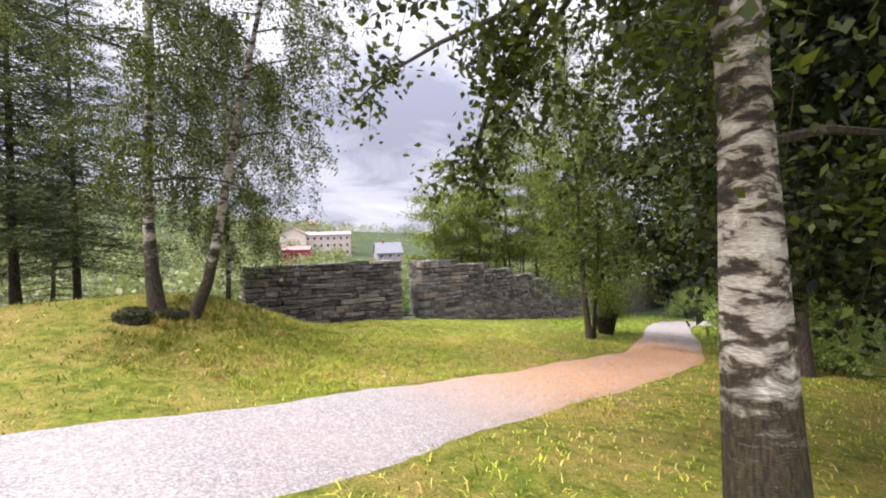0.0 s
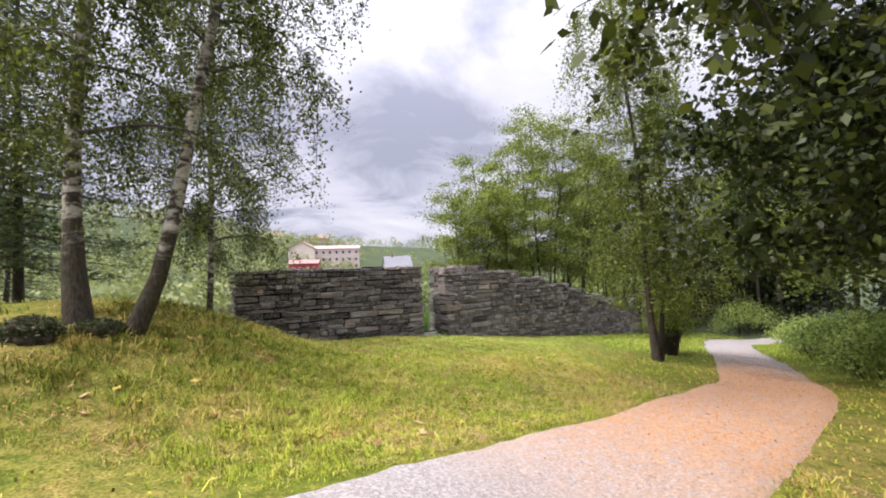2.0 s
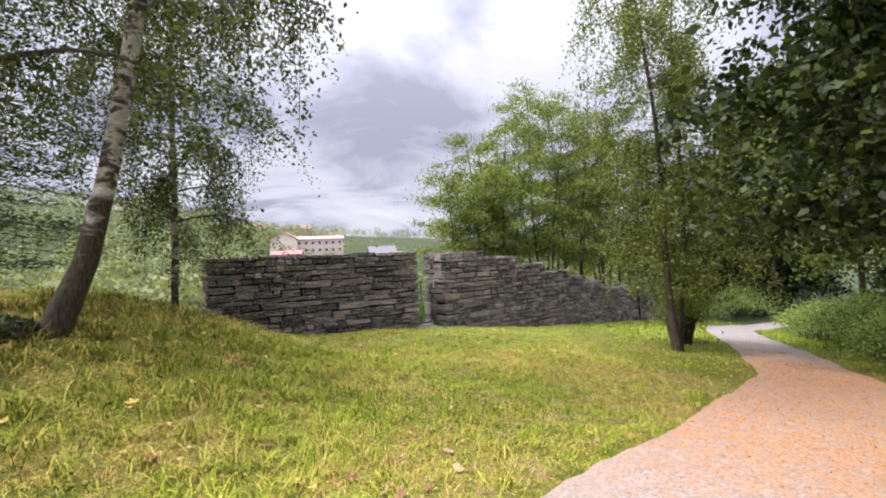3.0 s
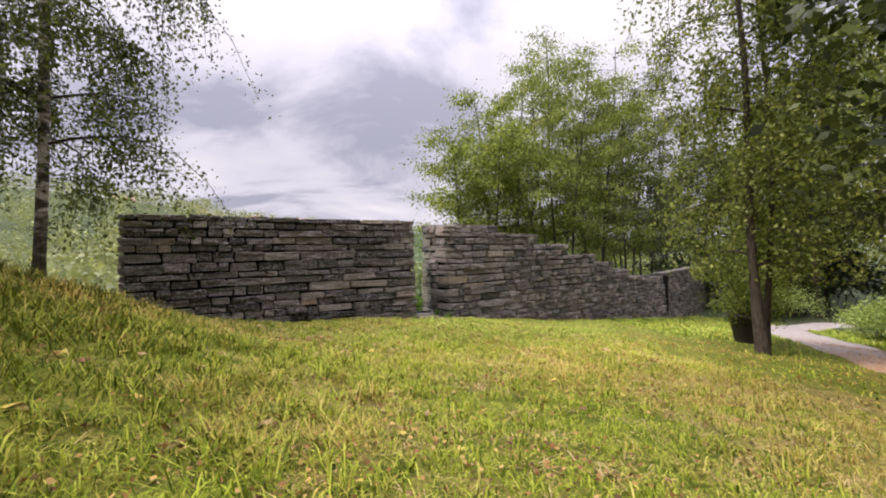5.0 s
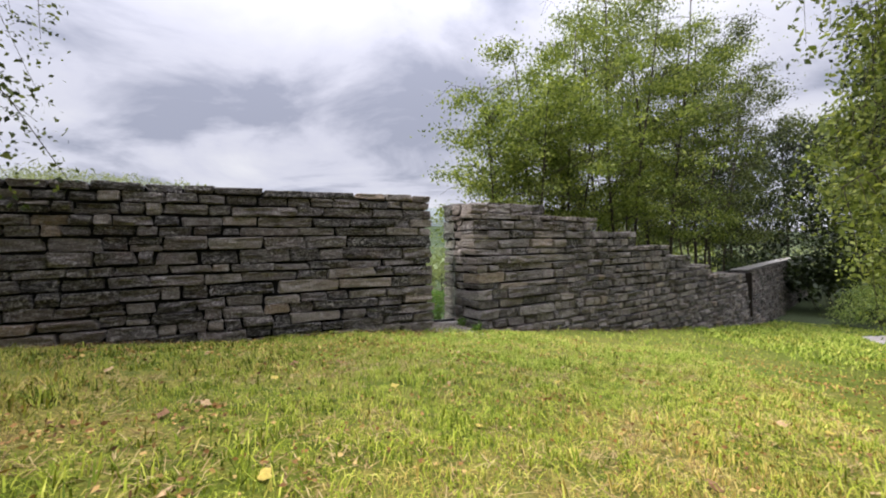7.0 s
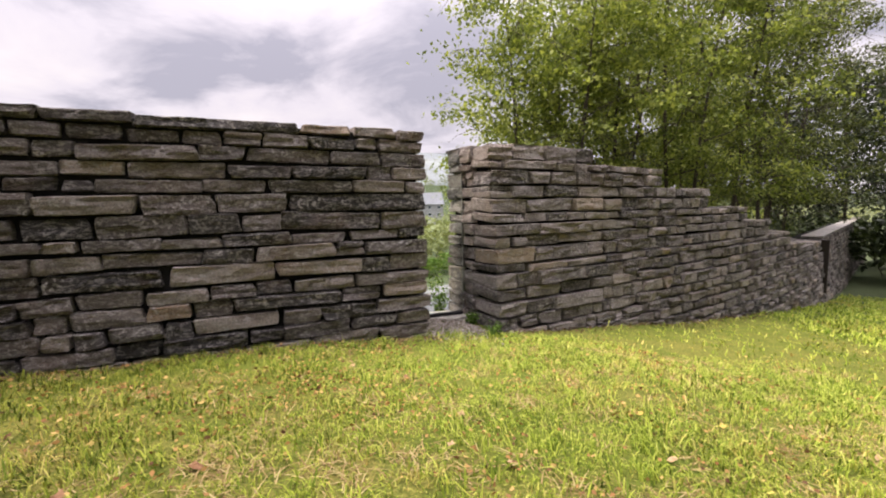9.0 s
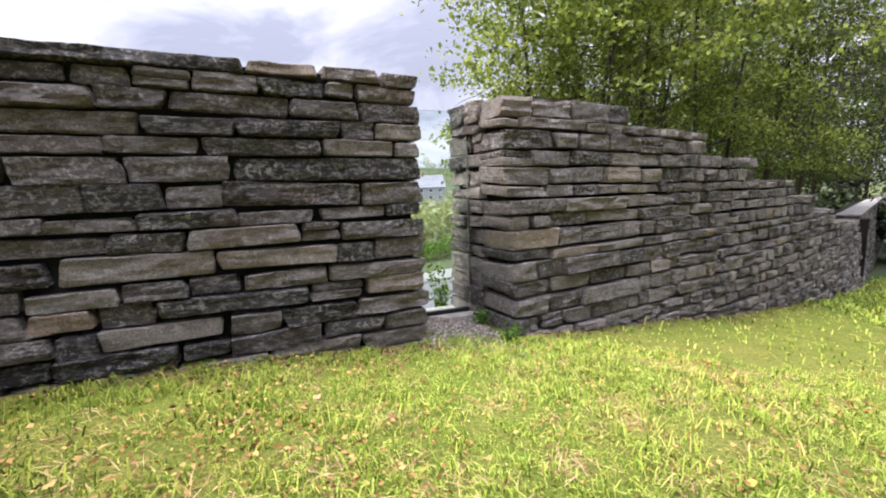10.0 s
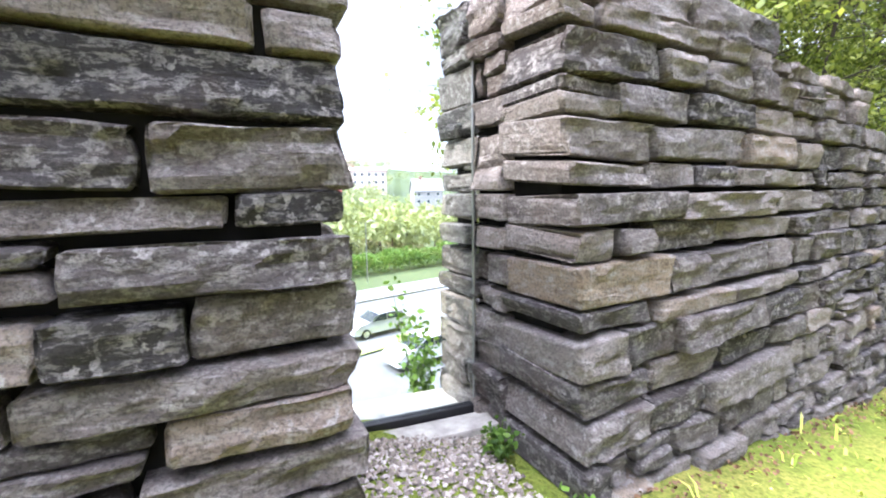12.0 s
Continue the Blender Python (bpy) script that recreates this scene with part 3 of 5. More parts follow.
def build_wall(name, label, plan, length, courses, tops, joints, near, front_turn, batter, seed, end_face, mean=0.42, steps=(), stone=STONE):
    rng = random.Random(seed)
    p0, h0 = plan(0)
    at = Vector((p0.x, p0.y, land1(p0.x, p0.y)))
    wall = thing(name, at, label, "wall", kind="structure")
    inv = Matrix.Translation(-at)
    base_of = lambda p: land1(p.x, p.y)
    rest_v, rest_f = [], []

    def place(single, m, v, f):
        if single:
            ob = new("stone", mesh_of("stone", v, f, stone))
            ob.parent = wall
            ob.matrix_basis = inv @ m
        else:
            k = len(rest_v)
            rest_v.extend(tuple(inv @ (m @ Vector(q))) for q in v)
            rest_f.extend(tuple(i + k for i in g) for g in f)

    for s, m, v, f in run_stones(rng, plan, front_turn, 0.0, length, courses, tops, joints, mean, batter, base_of, steps, fine=near):
        place(s < near, m, v, f)
    side = 1 if front_turn == 0 else -1
    nrm = lambda h: Vector((-math.sin(radians(h)), math.cos(radians(h)))) * side

    def back_plan(s):
        p, h = plan(s)
        return p + nrm(h) * BACK, h

    for s, m, v, f in () if name == "wall_far" else run_stones(rng, back_plan, front_turn + 180, 0.0, length, courses, tops, {}, mean * 1.3, 0.05, lambda p: land1(p.x, p.y), steps):
        place(False, m, v, f)
    # the two end faces
    for s_end, single, out in ((0.0, end_face, -1), (length, False, 1)):
        pe, he = plan(s_end)
        d = nrm(he)
        ang = math.degrees(math.atan2(d.y, d.x))
        end_plan = lambda s, pe=pe, d=d, ang=ang: (pe + d * s, ang)
        top = tops(s_end - out * 0.1)
        turn = 180 if (Matrix.Rotation(radians(ang + 90), 3, "Z") @ Vector((1, 0, 0))).xy.dot(Vector((math.cos(radians(he)), math.sin(radians(he)))) * out) > 0 else 0
        for s, m, v, f in run_stones(rng, end_plan, turn, 0.4, BACK, courses, lambda s, top=top: top, {}, 0.4, 0.0, base_of, (), 0.3, 9.0 if single else 0.0):
            place(single, m, v, f)
    if rest_v:
        part_mesh("stonework", rest_v, rest_f, stone, wall, kind="stuff")
    # hearting between the faces
    v, f, n = [], [], max(8, int(length * 4))
    for i in range(n + 1):
        s = 0.1 + (length - 0.2) * i / n
        p, h = plan(s)
        zt = min(tops(s - 0.14), tops(s + 0.14)) - 0.06
        for off, z in ((0.07, zt), (BACK - 0.07, zt), (BACK - 0.07, courses[-1] - 0.3), (0.07 - batter * 1.2, courses[-1] - 0.3)):
            q = p + nrm(h) * off
            v.append(tuple(Vector((q.x, q.y, z)) - at))
        if i:
            k = (i - 1) * 4
            f += [(k + j, k + (j + 1) % 4, k + 4 + (j + 1) % 4, k + 4 + j) for j in range(4)]
    f += [(3, 2, 1, 0), tuple(n * 4 + j for j in range(4))]
    part_mesh("hearting", v, f, CORE, wall, "rubble fill coloured near black for the joints' shade")
    return wall


STEPS_E = ((2.2, 1.3), (4.15, 0.98), (5.95, 0.6), (7.95, 0.2), (9.35, -0.14), (11.0, -0.45), (12.6, -0.78), (99, -1.1))


def top_east(s):
    return next(z for e, z in STEPS_E if s < e)


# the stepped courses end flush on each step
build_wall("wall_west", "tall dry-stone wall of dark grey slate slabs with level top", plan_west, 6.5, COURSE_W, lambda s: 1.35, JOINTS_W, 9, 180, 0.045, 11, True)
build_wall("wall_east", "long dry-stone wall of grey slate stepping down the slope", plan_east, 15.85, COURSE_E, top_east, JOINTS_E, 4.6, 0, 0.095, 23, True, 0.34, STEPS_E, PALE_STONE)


def plan_far(s):
    p, h = plan_east(16.0)
    p = p + Vector((0.13, -0.16))
    a = radians(50.0)
    return p + Vector((math.cos(a), math.sin(a))) * s, math.degrees(a)


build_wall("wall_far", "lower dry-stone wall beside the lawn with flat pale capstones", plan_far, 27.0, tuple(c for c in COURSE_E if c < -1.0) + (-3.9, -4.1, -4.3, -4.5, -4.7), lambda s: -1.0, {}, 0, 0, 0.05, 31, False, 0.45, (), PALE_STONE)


def joint_post():
    """The dark steel post in the joint between the two long walls."""
    p, h = plan_east(15.93)
    z = land1(p.x, p.y)
    post = thing("steel_post", (p.x, p.y, z - 0.2), "dark rusted steel post between two stone walls", "post")
    post.rotation_euler = (0, 0, radians(h))
    part("shaft", box_bm(-0.06, -0.43, 0, 0.06, 0.3, -1.05 - z + 0.2, 0.006), plain("rust_steel", (0.03, 0.022, 0.018), 0.7, 0.3), post)
    part("cap", box_bm(-0.08, -0.45, -1.05 - z + 0.2, 0.08, 0.32, -1.03 - z + 0.2, 0.004), plain("rust_steel_cap", (0.05, 0.04, 0.035), 0.6, 0.5), post)


joint_post()


def coping():
    """Pale flat capstones on the far wall."""
    rng, s = random.Random(5), 0.05
    m = plain("pale_slab", (0.26, 0.245, 0.225), 0.85, 0, 0.25, 5, 0.3)
    while s < 26.2:
        L = rng.uniform(0.55, 1.0)
        p, h = plan_far(s + L / 2)
        n = Vector((-math.sin(radians(h)), math.cos(radians(h))))
        q = p + n * 0.28
        ob = thing("capstone", (q.x, q.y, -0.985 + 0.02), "pale flat slate capstone lying on the low wall", "capstone", "capstones on the far wall")
        ob.rotation_euler = (0, 0, radians(h))
        v, f = rock(rng, L - 0.03, 0.62, 0.075, 0.012, 0.008)
        v = [(x, y - 0.31, z + 0.03) for x, y, z in v]
        part_mesh("slab", v, f, m, ob)
        s += L


coping()

# ---- the glazed gap ----
GAP_L, GAP_R = Vector((-2.3, 19.2)), Vector((-1.49, 19.63))
STEEL = plain("dull_steel", (0.3, 0.3, 0.3), 0.4, 0.9)
GLASS = glass_material("clear_glass")


def glazing():
    d = (GAP_R - GAP_L)
    L, h = d.length, math.degrees(math.atan2(d.y, d.x))
    z = -1.36
    g = thing("glass_screen", (GAP_L.x, GAP_L.y, z), "clear frameless glass screen closing the gap between the walls", "glass screen")
    g.rotation_euler = (0, 0, radians(h))
    pane = part("pane", box_bm(-0.1, -0.006, 0.06, L + 0.04, 0.006, 1.2 - z, 0.001), GLASS, g)
    pane.visible_shadow = False
    part("edge_strip", box_bm(L + 0.0, -0.012, 0.05, L + 0.012, 0.012, 1.2 - z, 0.002), STEEL, g, "thin grey sealing strip")
    part("channel", box_bm(-0.3, -0.035, 0.0, L + 0.03, 0.035, 0.06, 0.004), plain("black_steel", (0.03, 0.03, 0.032), 0.5, 0.6), g, "black steel channel")
    k = thing("kerb_stone", (GAP_L.x, GAP_L.y, z - 0.1), "weathered concrete kerb under the glass screen", "kerb")
    k.rotation_euler = (0, 0, radians(h))
    part("block", box_bm(-0.2, -0.24, -0.1, L + 0.12, -0.05, 0.12, 0.012), plain("old_concrete", (0.35, 0.33, 0.29), 0.9, 0, 0.3, 9, 0.5), k)
    part("ledge", box_bm(-0.2, 0.05, -0.5, L + 0.12, 0.45, 0.08, 0.012), plain("old_concrete_back", (0.4, 0.38, 0.34), 0.9, 0, 0.3, 9, 0.5), k)


glazing()


def gravel_bed():
    rng = np.random.default_rng(4)
    v, f = [], []
    ico = [(0, 0, 1), (0.9, 0, 0.1), (0.28, 0.86, -0.1), (-0.73, 0.53, 0.1), (-0.73, -0.53, -0.1), (0.28, -0.86, 0.1), (0, 0, -0.8)]
    tri = [(0, 1, 2), (0, 2, 3), (0, 3, 4), (0, 4, 5), (0, 5, 1), (6, 2, 1), (6, 3, 2), (6, 4, 3), (6, 5, 4), (6, 1, 5)]
    for _ in range(3000):
        a, b = rng.uniform(-0.1, 1.05), abs(rng.normal(0, 0.42))
        x, y = GAP_L.x + (GAP_R.x - GAP_L.x) * a + b * 0.52, GAP_L.y + (GAP_R.y - GAP_L.y) * a - b * 0.85 - 0.2
        z = land1(x, y) + rng.uniform(0.0, 0.02)
        s, k, an = rng.uniform(0.006, 0.022), len(v), rng.uniform(0, 6.3)
        sc = rng.uniform(0.6, 1.3, 3)
        for p in ico:
            px, py, pz = p[0] * sc[0], p[1] * sc[1], p[2] * sc[2] * 0.7
            v.append((x + s * (px * math.cos(an) - py * math.sin(an)), y + s * (px * math.sin(an) + py * math.cos(an)), z + s * pz))
        f += [tuple(i + k for i in t) for t in tri]
    m = Mat("pale_gravel", 0.85, 0.3)
    mat = m.done(m.ramp(m.rnd(), (0.0, (0.12, 0.1, 0.085)), (0.5, (0.22, 0.185, 0.15)), (1.0, (0.42, 0.38, 0.34))))
    tagged(new("gravel", mesh_of("gravel", v, f, mat)), "loose pale gravel in front of the kerb", "gravel", kind="stuff")


gravel_bed()


# ---- trees ----
def bend(a, b, n, wob, rng, sag=0.0):
    a, b = np.array(a, float), np.array(b, float)
    out = []
    ph = rng.uniform(0, 6.28, 3)
    for i in range(n + 1):
        t = i / n
        p = a + (b - a) * t
        p += wob * np.sin(t * math.pi) * np.array([np.sin(ph[0] + 5 * t), np.sin(ph[1] + 4 * t), 0.3 * np.sin(ph[2] + 4 * t)])
        p[2] -= sag * t * t
        out.append(p)
    return out


def tree(name, label, stems, height, crown_lo, radius, limbs, leaves, leaf, bark, foliage, seed, droop=0.9, clump=0.22, group="", aim=None, arc=360.0, twigs=7, top_taper=0.75, clear=None, boughs=(), low=1.3, sweep=1.0, face=0.6, bunch=0, back=False):
    """sweep under 1: the stems lean out low and straighten above; bunch: leaves gather in that many clumps; back: kept behind the walls. stems: (x, y, lean_x, lean_y, girth radius) each, the first one the tallest. aim and arc keep the limbs to one side; clear: no leaves west of an x and under a height."""
    rng = np.random.default_rng(seed)
    x0, y0 = stems[0][:2]
    at = Vector((x0, y0, land1(x0, y0)))
    tr = thing(name, at, label, "tree", group)
    tv, tf, bv, bf, centres = [], [], [], [], []
    total = sum(s[4] for s in stems)
    for x, y, lx, ly, r in stems:
        zb = land1(x, y) - at.z
        h = height * (0.75 + 0.25 * r / stems[0][4])
        n = 12
        line = bend((x - x0, y - y0, zb - 0.15), (x - x0, y - y0, zb + h), n, 0.012 * h, rng)
        line = [p + np.array([lx, ly, 0.0]) * (i / n) ** sweep for i, p in enumerate(line)]
        rad = [r * ((1.5 if r < 0.2 else 1.2) if i == 0 else 1.1 if i == 1 else 1.0) * (1 - top_taper * i / n) * (1 + 0.07 * rng.normal()) for i in range(n + 1)]
        tube(line, rad, 12, tv, tf)
        cnt = max(3, int(limbs * r / total))
        for k in range(cnt):
            f = (crown_lo + (0.98 - crown_lo) * (k + rng.uniform(0, 0.8)) / cnt)
            i = min(n - 1, int(f * n))
            base = line[i] + (line[i + 1] - line[i]) * (f * n - i)
            az = radians(aim if aim is not None else 0) + (rng.uniform(-0.5, 0.5) * radians(arc) if aim is not None else k * 2.4 + rng.uniform(-0.5, 0.5))
            prof = math.sin(math.pi * min(1, 0.22 + 0.78 * (f - crown_lo) / (1 - crown_lo))) ** 0.6
            ln = radius * (0.35 + 0.65 * prof) * rng.uniform(0.7, 1.1)
            up = ln * rng.uniform(0.15, 0.55) * (1 if droop > 0 else 0.4)
            tip = base + np.array([math.cos(az) * ln, math.sin(az) * ln, up])
            limb = bend(base, tip, 6, 0.07 * ln, rng, sag=droop * 0.3 * ln)
            if clear and limb[-1][0] + x0 < clear[0] and limb[-1][2] + at.z < clear[1]:
                continue
            lr = max(0.012, min(0.042, rad[i] * 0.38))
            tube(limb, [lr * (1 - 0.85 * q / 6) for q in range(7)], 5, bv, bf)
            for _ in range(twigs):
                t = rng.uniform(0.25, 1.0) * 6
                j = min(5, int(t))
                s = limb[j] + (limb[j + 1] - limb[j]) * (t - j)
                e = s + rng.normal(size=3) * ln * 0.2 * np.array([1, 1, 0.5]) + np.array([0, 0, -droop * rng.uniform(0.1, 0.75)])
                if e[2] + at.z < land1(e[0] + x0, e[1] + y0) + low:
                    continue
                if clear and e[0] + x0 < clear[0] and e[2] + at.z < clear[1]:
                    continue
                tw = bend(s, e, 2, 0.03 * ln, rng, sag=droop * 0.25)
                tube(tw, [0.008, 0.005, 0.003], 3, bv, bf)
                centres.append((s, e, droop * 0.25))
    plain_twigs = len(centres)
    for bough in boughs:
        pts = [np.array(p) - np.array(at) for p in bough]
        tube(pts, [0.05 * (1 - 0.85 * q / (len(pts) - 1)) for q in range(len(pts))], 6, bv, bf)
        for _ in range(15):
            j = rng.integers(0, len(pts) - 1)
            s = pts[j] + (pts[j + 1] - pts[j]) * rng.uniform()
            e = s + rng.normal(size=3) * np.array([0.28, 0.28, 0.12]) + np.array([0, 0, -rng.uniform(0.05, 0.45)])
            tube(bend(s, e, 2, 0.04, rng, 0.1), [0.008, 0.005, 0.003], 3, bv, bf)
            centres.append((s, e, 0.1))
    c = np.array([(*a, *b, g) for a, b, g in centres])
    pick = rng.integers(0, len(c), leaves)
    if boughs:
        extra = 75 * (len(c) - plain_twigs)
        pick[:extra] = rng.integers(plain_twigs, len(c), extra)
        pick[extra:] = rng.integers(0, plain_twigs, leaves - extra)
    t = rng.uniform(0.05, 1.15, leaves)[:, None]
    jitter = rng.normal(size=(leaves, 3))
    if bunch:
        # flat sprays about the twig tips, with air between them
        pick = rng.permutation(len(c))[:bunch][rng.integers(0, min(bunch, len(c)), leaves)]
        t = 0.55 + 0.5 * t
        jitter *= np.array([1.25, 1.25, 0.55])
    pos = c[pick, :3] + (c[pick, 3:6] - c[pick, :3]) * t + jitter * np.where(pick < plain_twigs, clump, 0.13)[:, None] * (0.5 + 0.8 * rng.uniform(size=(leaves, 1)))
    pos[:, 2] -= (c[pick, 6:7] * t * t)[:, 0]
    keep_leaf = pos[:, 2] + at.z > land(pos[:, 0] + x0, pos[:, 1] + y0) + low
    pos, pick = pos[keep_leaf], pick[keep_leaf]
    if clear:
        pos = pos[~((pick < plain_twigs) & (pos[:, 0] + x0 < clear[0]) & (pos[:, 2] + at.z < clear[1]))]
    if back:
        pos = pos[(behind(pos[:, 0] + x0, pos[:, 1] + y0) > 1.25) | (pos[:, 2] + at.z > 2.0 - 0.22 * np.clip(pos[:, 0] + x0, 0, 8))]
    lv, lf = leaf_quads(rng, pos, leaf, 0.0, 0.6, face)
    part_mesh("trunk", tv, tf, bark, tr, smooth=True)
    part_mesh("branchwork", bv, bf, BARK, tr)
    part_mesh("crown", lv, lf, foliage, tr)
    return tr


def conifer(label, x, y, height, radius, n_leaf, seed, low=0.12, foliage=None, leaf=0.1):
    rng = np.random.default_rng(seed)
    at = Vector((x, y, land1(x, y)))
    tr = thing("conifer", at, label, "tree")
    tv, tf, bv, bf, cs = [], [], [], [], []
    r = height * 0.008 + 0.03
    line = bend((0, 0, -0.15), (rng.uniform(-0.3, 0.3), rng.uniform(-0.3, 0.3), height), 10, 0.05, rng)
    tube(line, [r * (1.3 if i == 0 else 1) * (1 - 0.9 * i / 10) for i in range(11)], 10, tv, tf)
    whorls = int(height * 3.2)
    for k in range(whorls):
        f = low + (0.97 - low) * k / whorls
        base = line[0] + (line[-1] - line[0]) * f
        ln = radius * (1 - f) ** 0.7 + 0.25
        for q in range(4):
            az = k * 1.1 + q * 1.57 + rng.uniform(-0.4, 0.4)
            l2 = ln * rng.uniform(0.6, 1.1)
            tip = base + np.array([math.cos(az) * l2, math.sin(az) * l2, -0.12 * l2])
            tube(bend(base, tip, 3, 0.04, rng, 0.1), [0.02, 0.015, 0.01, 0.005], 4, bv, bf)
            cs.append((base, tip, l2))
    c = np.array([(*a, *b, l) for a, b, l in cs])
    w = c[:, 6] / c[:, 6].sum()
    pick = rng.choice(len(c), n_leaf, p=w)
    t = rng.uniform(0.15, 1.05, n_leaf)[:, None] ** 0.8
    wide = c[pick, 6:7] * 0.16 * (1.15 - t * 0.7)
    pos = c[pick, :3] + (c[pick, 3:6] - c[pick, :3]) * t + rng.normal(size=(n_leaf, 3)) * wide * np.array([1, 1, 0.3])
    lv, lf = leaf_quads(rng, pos, leaf, 0.7, 0.25)
    part_mesh("trunk", tv, tf, BARK, tr, smooth=True)
    part_mesh("branchwork", bv, bf, BARK, tr)
    part_mesh("crown", lv, lf, foliage or LEAF_NEEDLE, tr)
    return tr


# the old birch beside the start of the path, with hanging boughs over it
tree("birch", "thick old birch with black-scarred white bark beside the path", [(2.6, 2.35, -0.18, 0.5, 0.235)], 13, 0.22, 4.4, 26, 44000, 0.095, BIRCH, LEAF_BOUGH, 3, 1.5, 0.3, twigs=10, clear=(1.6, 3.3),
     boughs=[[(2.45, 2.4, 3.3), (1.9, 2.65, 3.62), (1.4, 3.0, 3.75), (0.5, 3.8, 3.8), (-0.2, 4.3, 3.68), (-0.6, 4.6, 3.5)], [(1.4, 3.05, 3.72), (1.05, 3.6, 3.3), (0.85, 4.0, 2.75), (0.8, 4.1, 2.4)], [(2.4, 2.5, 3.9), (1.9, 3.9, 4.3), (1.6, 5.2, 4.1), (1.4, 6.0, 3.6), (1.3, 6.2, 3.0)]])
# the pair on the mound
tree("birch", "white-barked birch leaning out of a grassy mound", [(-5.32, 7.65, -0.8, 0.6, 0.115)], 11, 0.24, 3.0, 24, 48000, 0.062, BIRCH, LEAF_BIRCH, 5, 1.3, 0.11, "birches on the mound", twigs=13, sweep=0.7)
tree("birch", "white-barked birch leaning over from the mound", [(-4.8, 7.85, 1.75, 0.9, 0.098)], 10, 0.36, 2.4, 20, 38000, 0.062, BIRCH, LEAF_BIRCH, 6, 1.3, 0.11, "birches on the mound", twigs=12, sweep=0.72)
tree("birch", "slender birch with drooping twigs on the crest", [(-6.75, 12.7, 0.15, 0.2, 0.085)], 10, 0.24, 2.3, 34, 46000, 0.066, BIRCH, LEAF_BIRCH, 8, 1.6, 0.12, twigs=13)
# the twin-stemmed birch at the bend
tree("birch", "twin-stemmed drooping birch on the lawn at the bend of the path", [(5.65, 15.75, -1.1, -0.3, 0.1), (5.85, 16.0, 0.7, 0.6, 0.07)], 12.5, 0.15, 1.95, 50, 46000, 0.088, BARK, LEAF_LIGHT, 9, 1.7, 0.15, twigs=14, low=1.5)

# alders and willows behind the east wall
for i, (x, y, h, r) in enumerate([(0.3, 23.6, 8.6, 1.9), (1.9, 25.0, 10.6, 2.5), (4.4, 26.8, 13.6, 2.9), (6.8, 28.8, 14.0, 3.1), (9.4, 31.5, 14.0, 3.3), (3.0, 30.5, 13, 2.8), (12.3, 35.0, 14, 3.5), (7.0, 34.5, 15, 3.4)]):
    g = [(x + 0.25 * math.cos(a), y + 0.25 * math.sin(a), 1.3 * math.cos(a), 1.3 * math.sin(a), 0.08 - 0.01 * k) for k, a in enumerate((0.4 + i, 2.2 + i, 3.9 + i, 5.3 + i))]
    # right-hand and rear alders take a darker leaf, their shade put into the colour
    tree("alder", "many-stemmed leafy alder standing behind the stone wall", g, h, 0.3, r, 60, 14000 if i in (5, 7) else 30000, 0.108, BARK, LEAF_BIRCH if i in (4, 6, 7) else LEAF_ALDER, 20 + i, 0.45, 0.27, "alders behind the wall", twigs=9, face=1.1, bunch=185, back=True)

# the shaded wood along the outer side of the path; leaf tones paint its lit and shaded trees
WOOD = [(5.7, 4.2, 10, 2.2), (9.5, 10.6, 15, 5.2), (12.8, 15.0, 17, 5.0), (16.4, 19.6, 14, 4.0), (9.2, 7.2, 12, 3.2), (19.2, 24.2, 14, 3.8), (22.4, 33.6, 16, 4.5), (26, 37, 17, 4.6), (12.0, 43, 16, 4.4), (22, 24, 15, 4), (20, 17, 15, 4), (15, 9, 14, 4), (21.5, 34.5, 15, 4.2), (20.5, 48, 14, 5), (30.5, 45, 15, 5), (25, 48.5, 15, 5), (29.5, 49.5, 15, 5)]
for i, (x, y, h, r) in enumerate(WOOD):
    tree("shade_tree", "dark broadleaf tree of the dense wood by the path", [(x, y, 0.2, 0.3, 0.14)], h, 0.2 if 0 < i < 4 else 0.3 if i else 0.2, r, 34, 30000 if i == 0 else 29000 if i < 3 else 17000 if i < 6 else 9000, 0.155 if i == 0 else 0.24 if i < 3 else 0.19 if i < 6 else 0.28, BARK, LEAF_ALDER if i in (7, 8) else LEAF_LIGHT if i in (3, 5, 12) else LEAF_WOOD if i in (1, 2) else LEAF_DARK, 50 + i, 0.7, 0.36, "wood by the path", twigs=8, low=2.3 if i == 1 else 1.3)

# larches and pines on the slope beyond the mound
for i, (x, y, h, r) in enumerate([(-10.9, 11.9, 11, 3.3), (-11.2, 10.4, 12, 3.2), (-10.9, 9.3, 11, 3.0), (-13.8, 8.2, 12, 3.0), (-14.5, 14.5, 11, 2.8), (-16, 12, 12, 3)]):
    conifer("feathery larch with level boughs on the slope", x, y, h, r, 24000 if i < 3 else 10000, 80 + i, 0.18, None, 0.13)


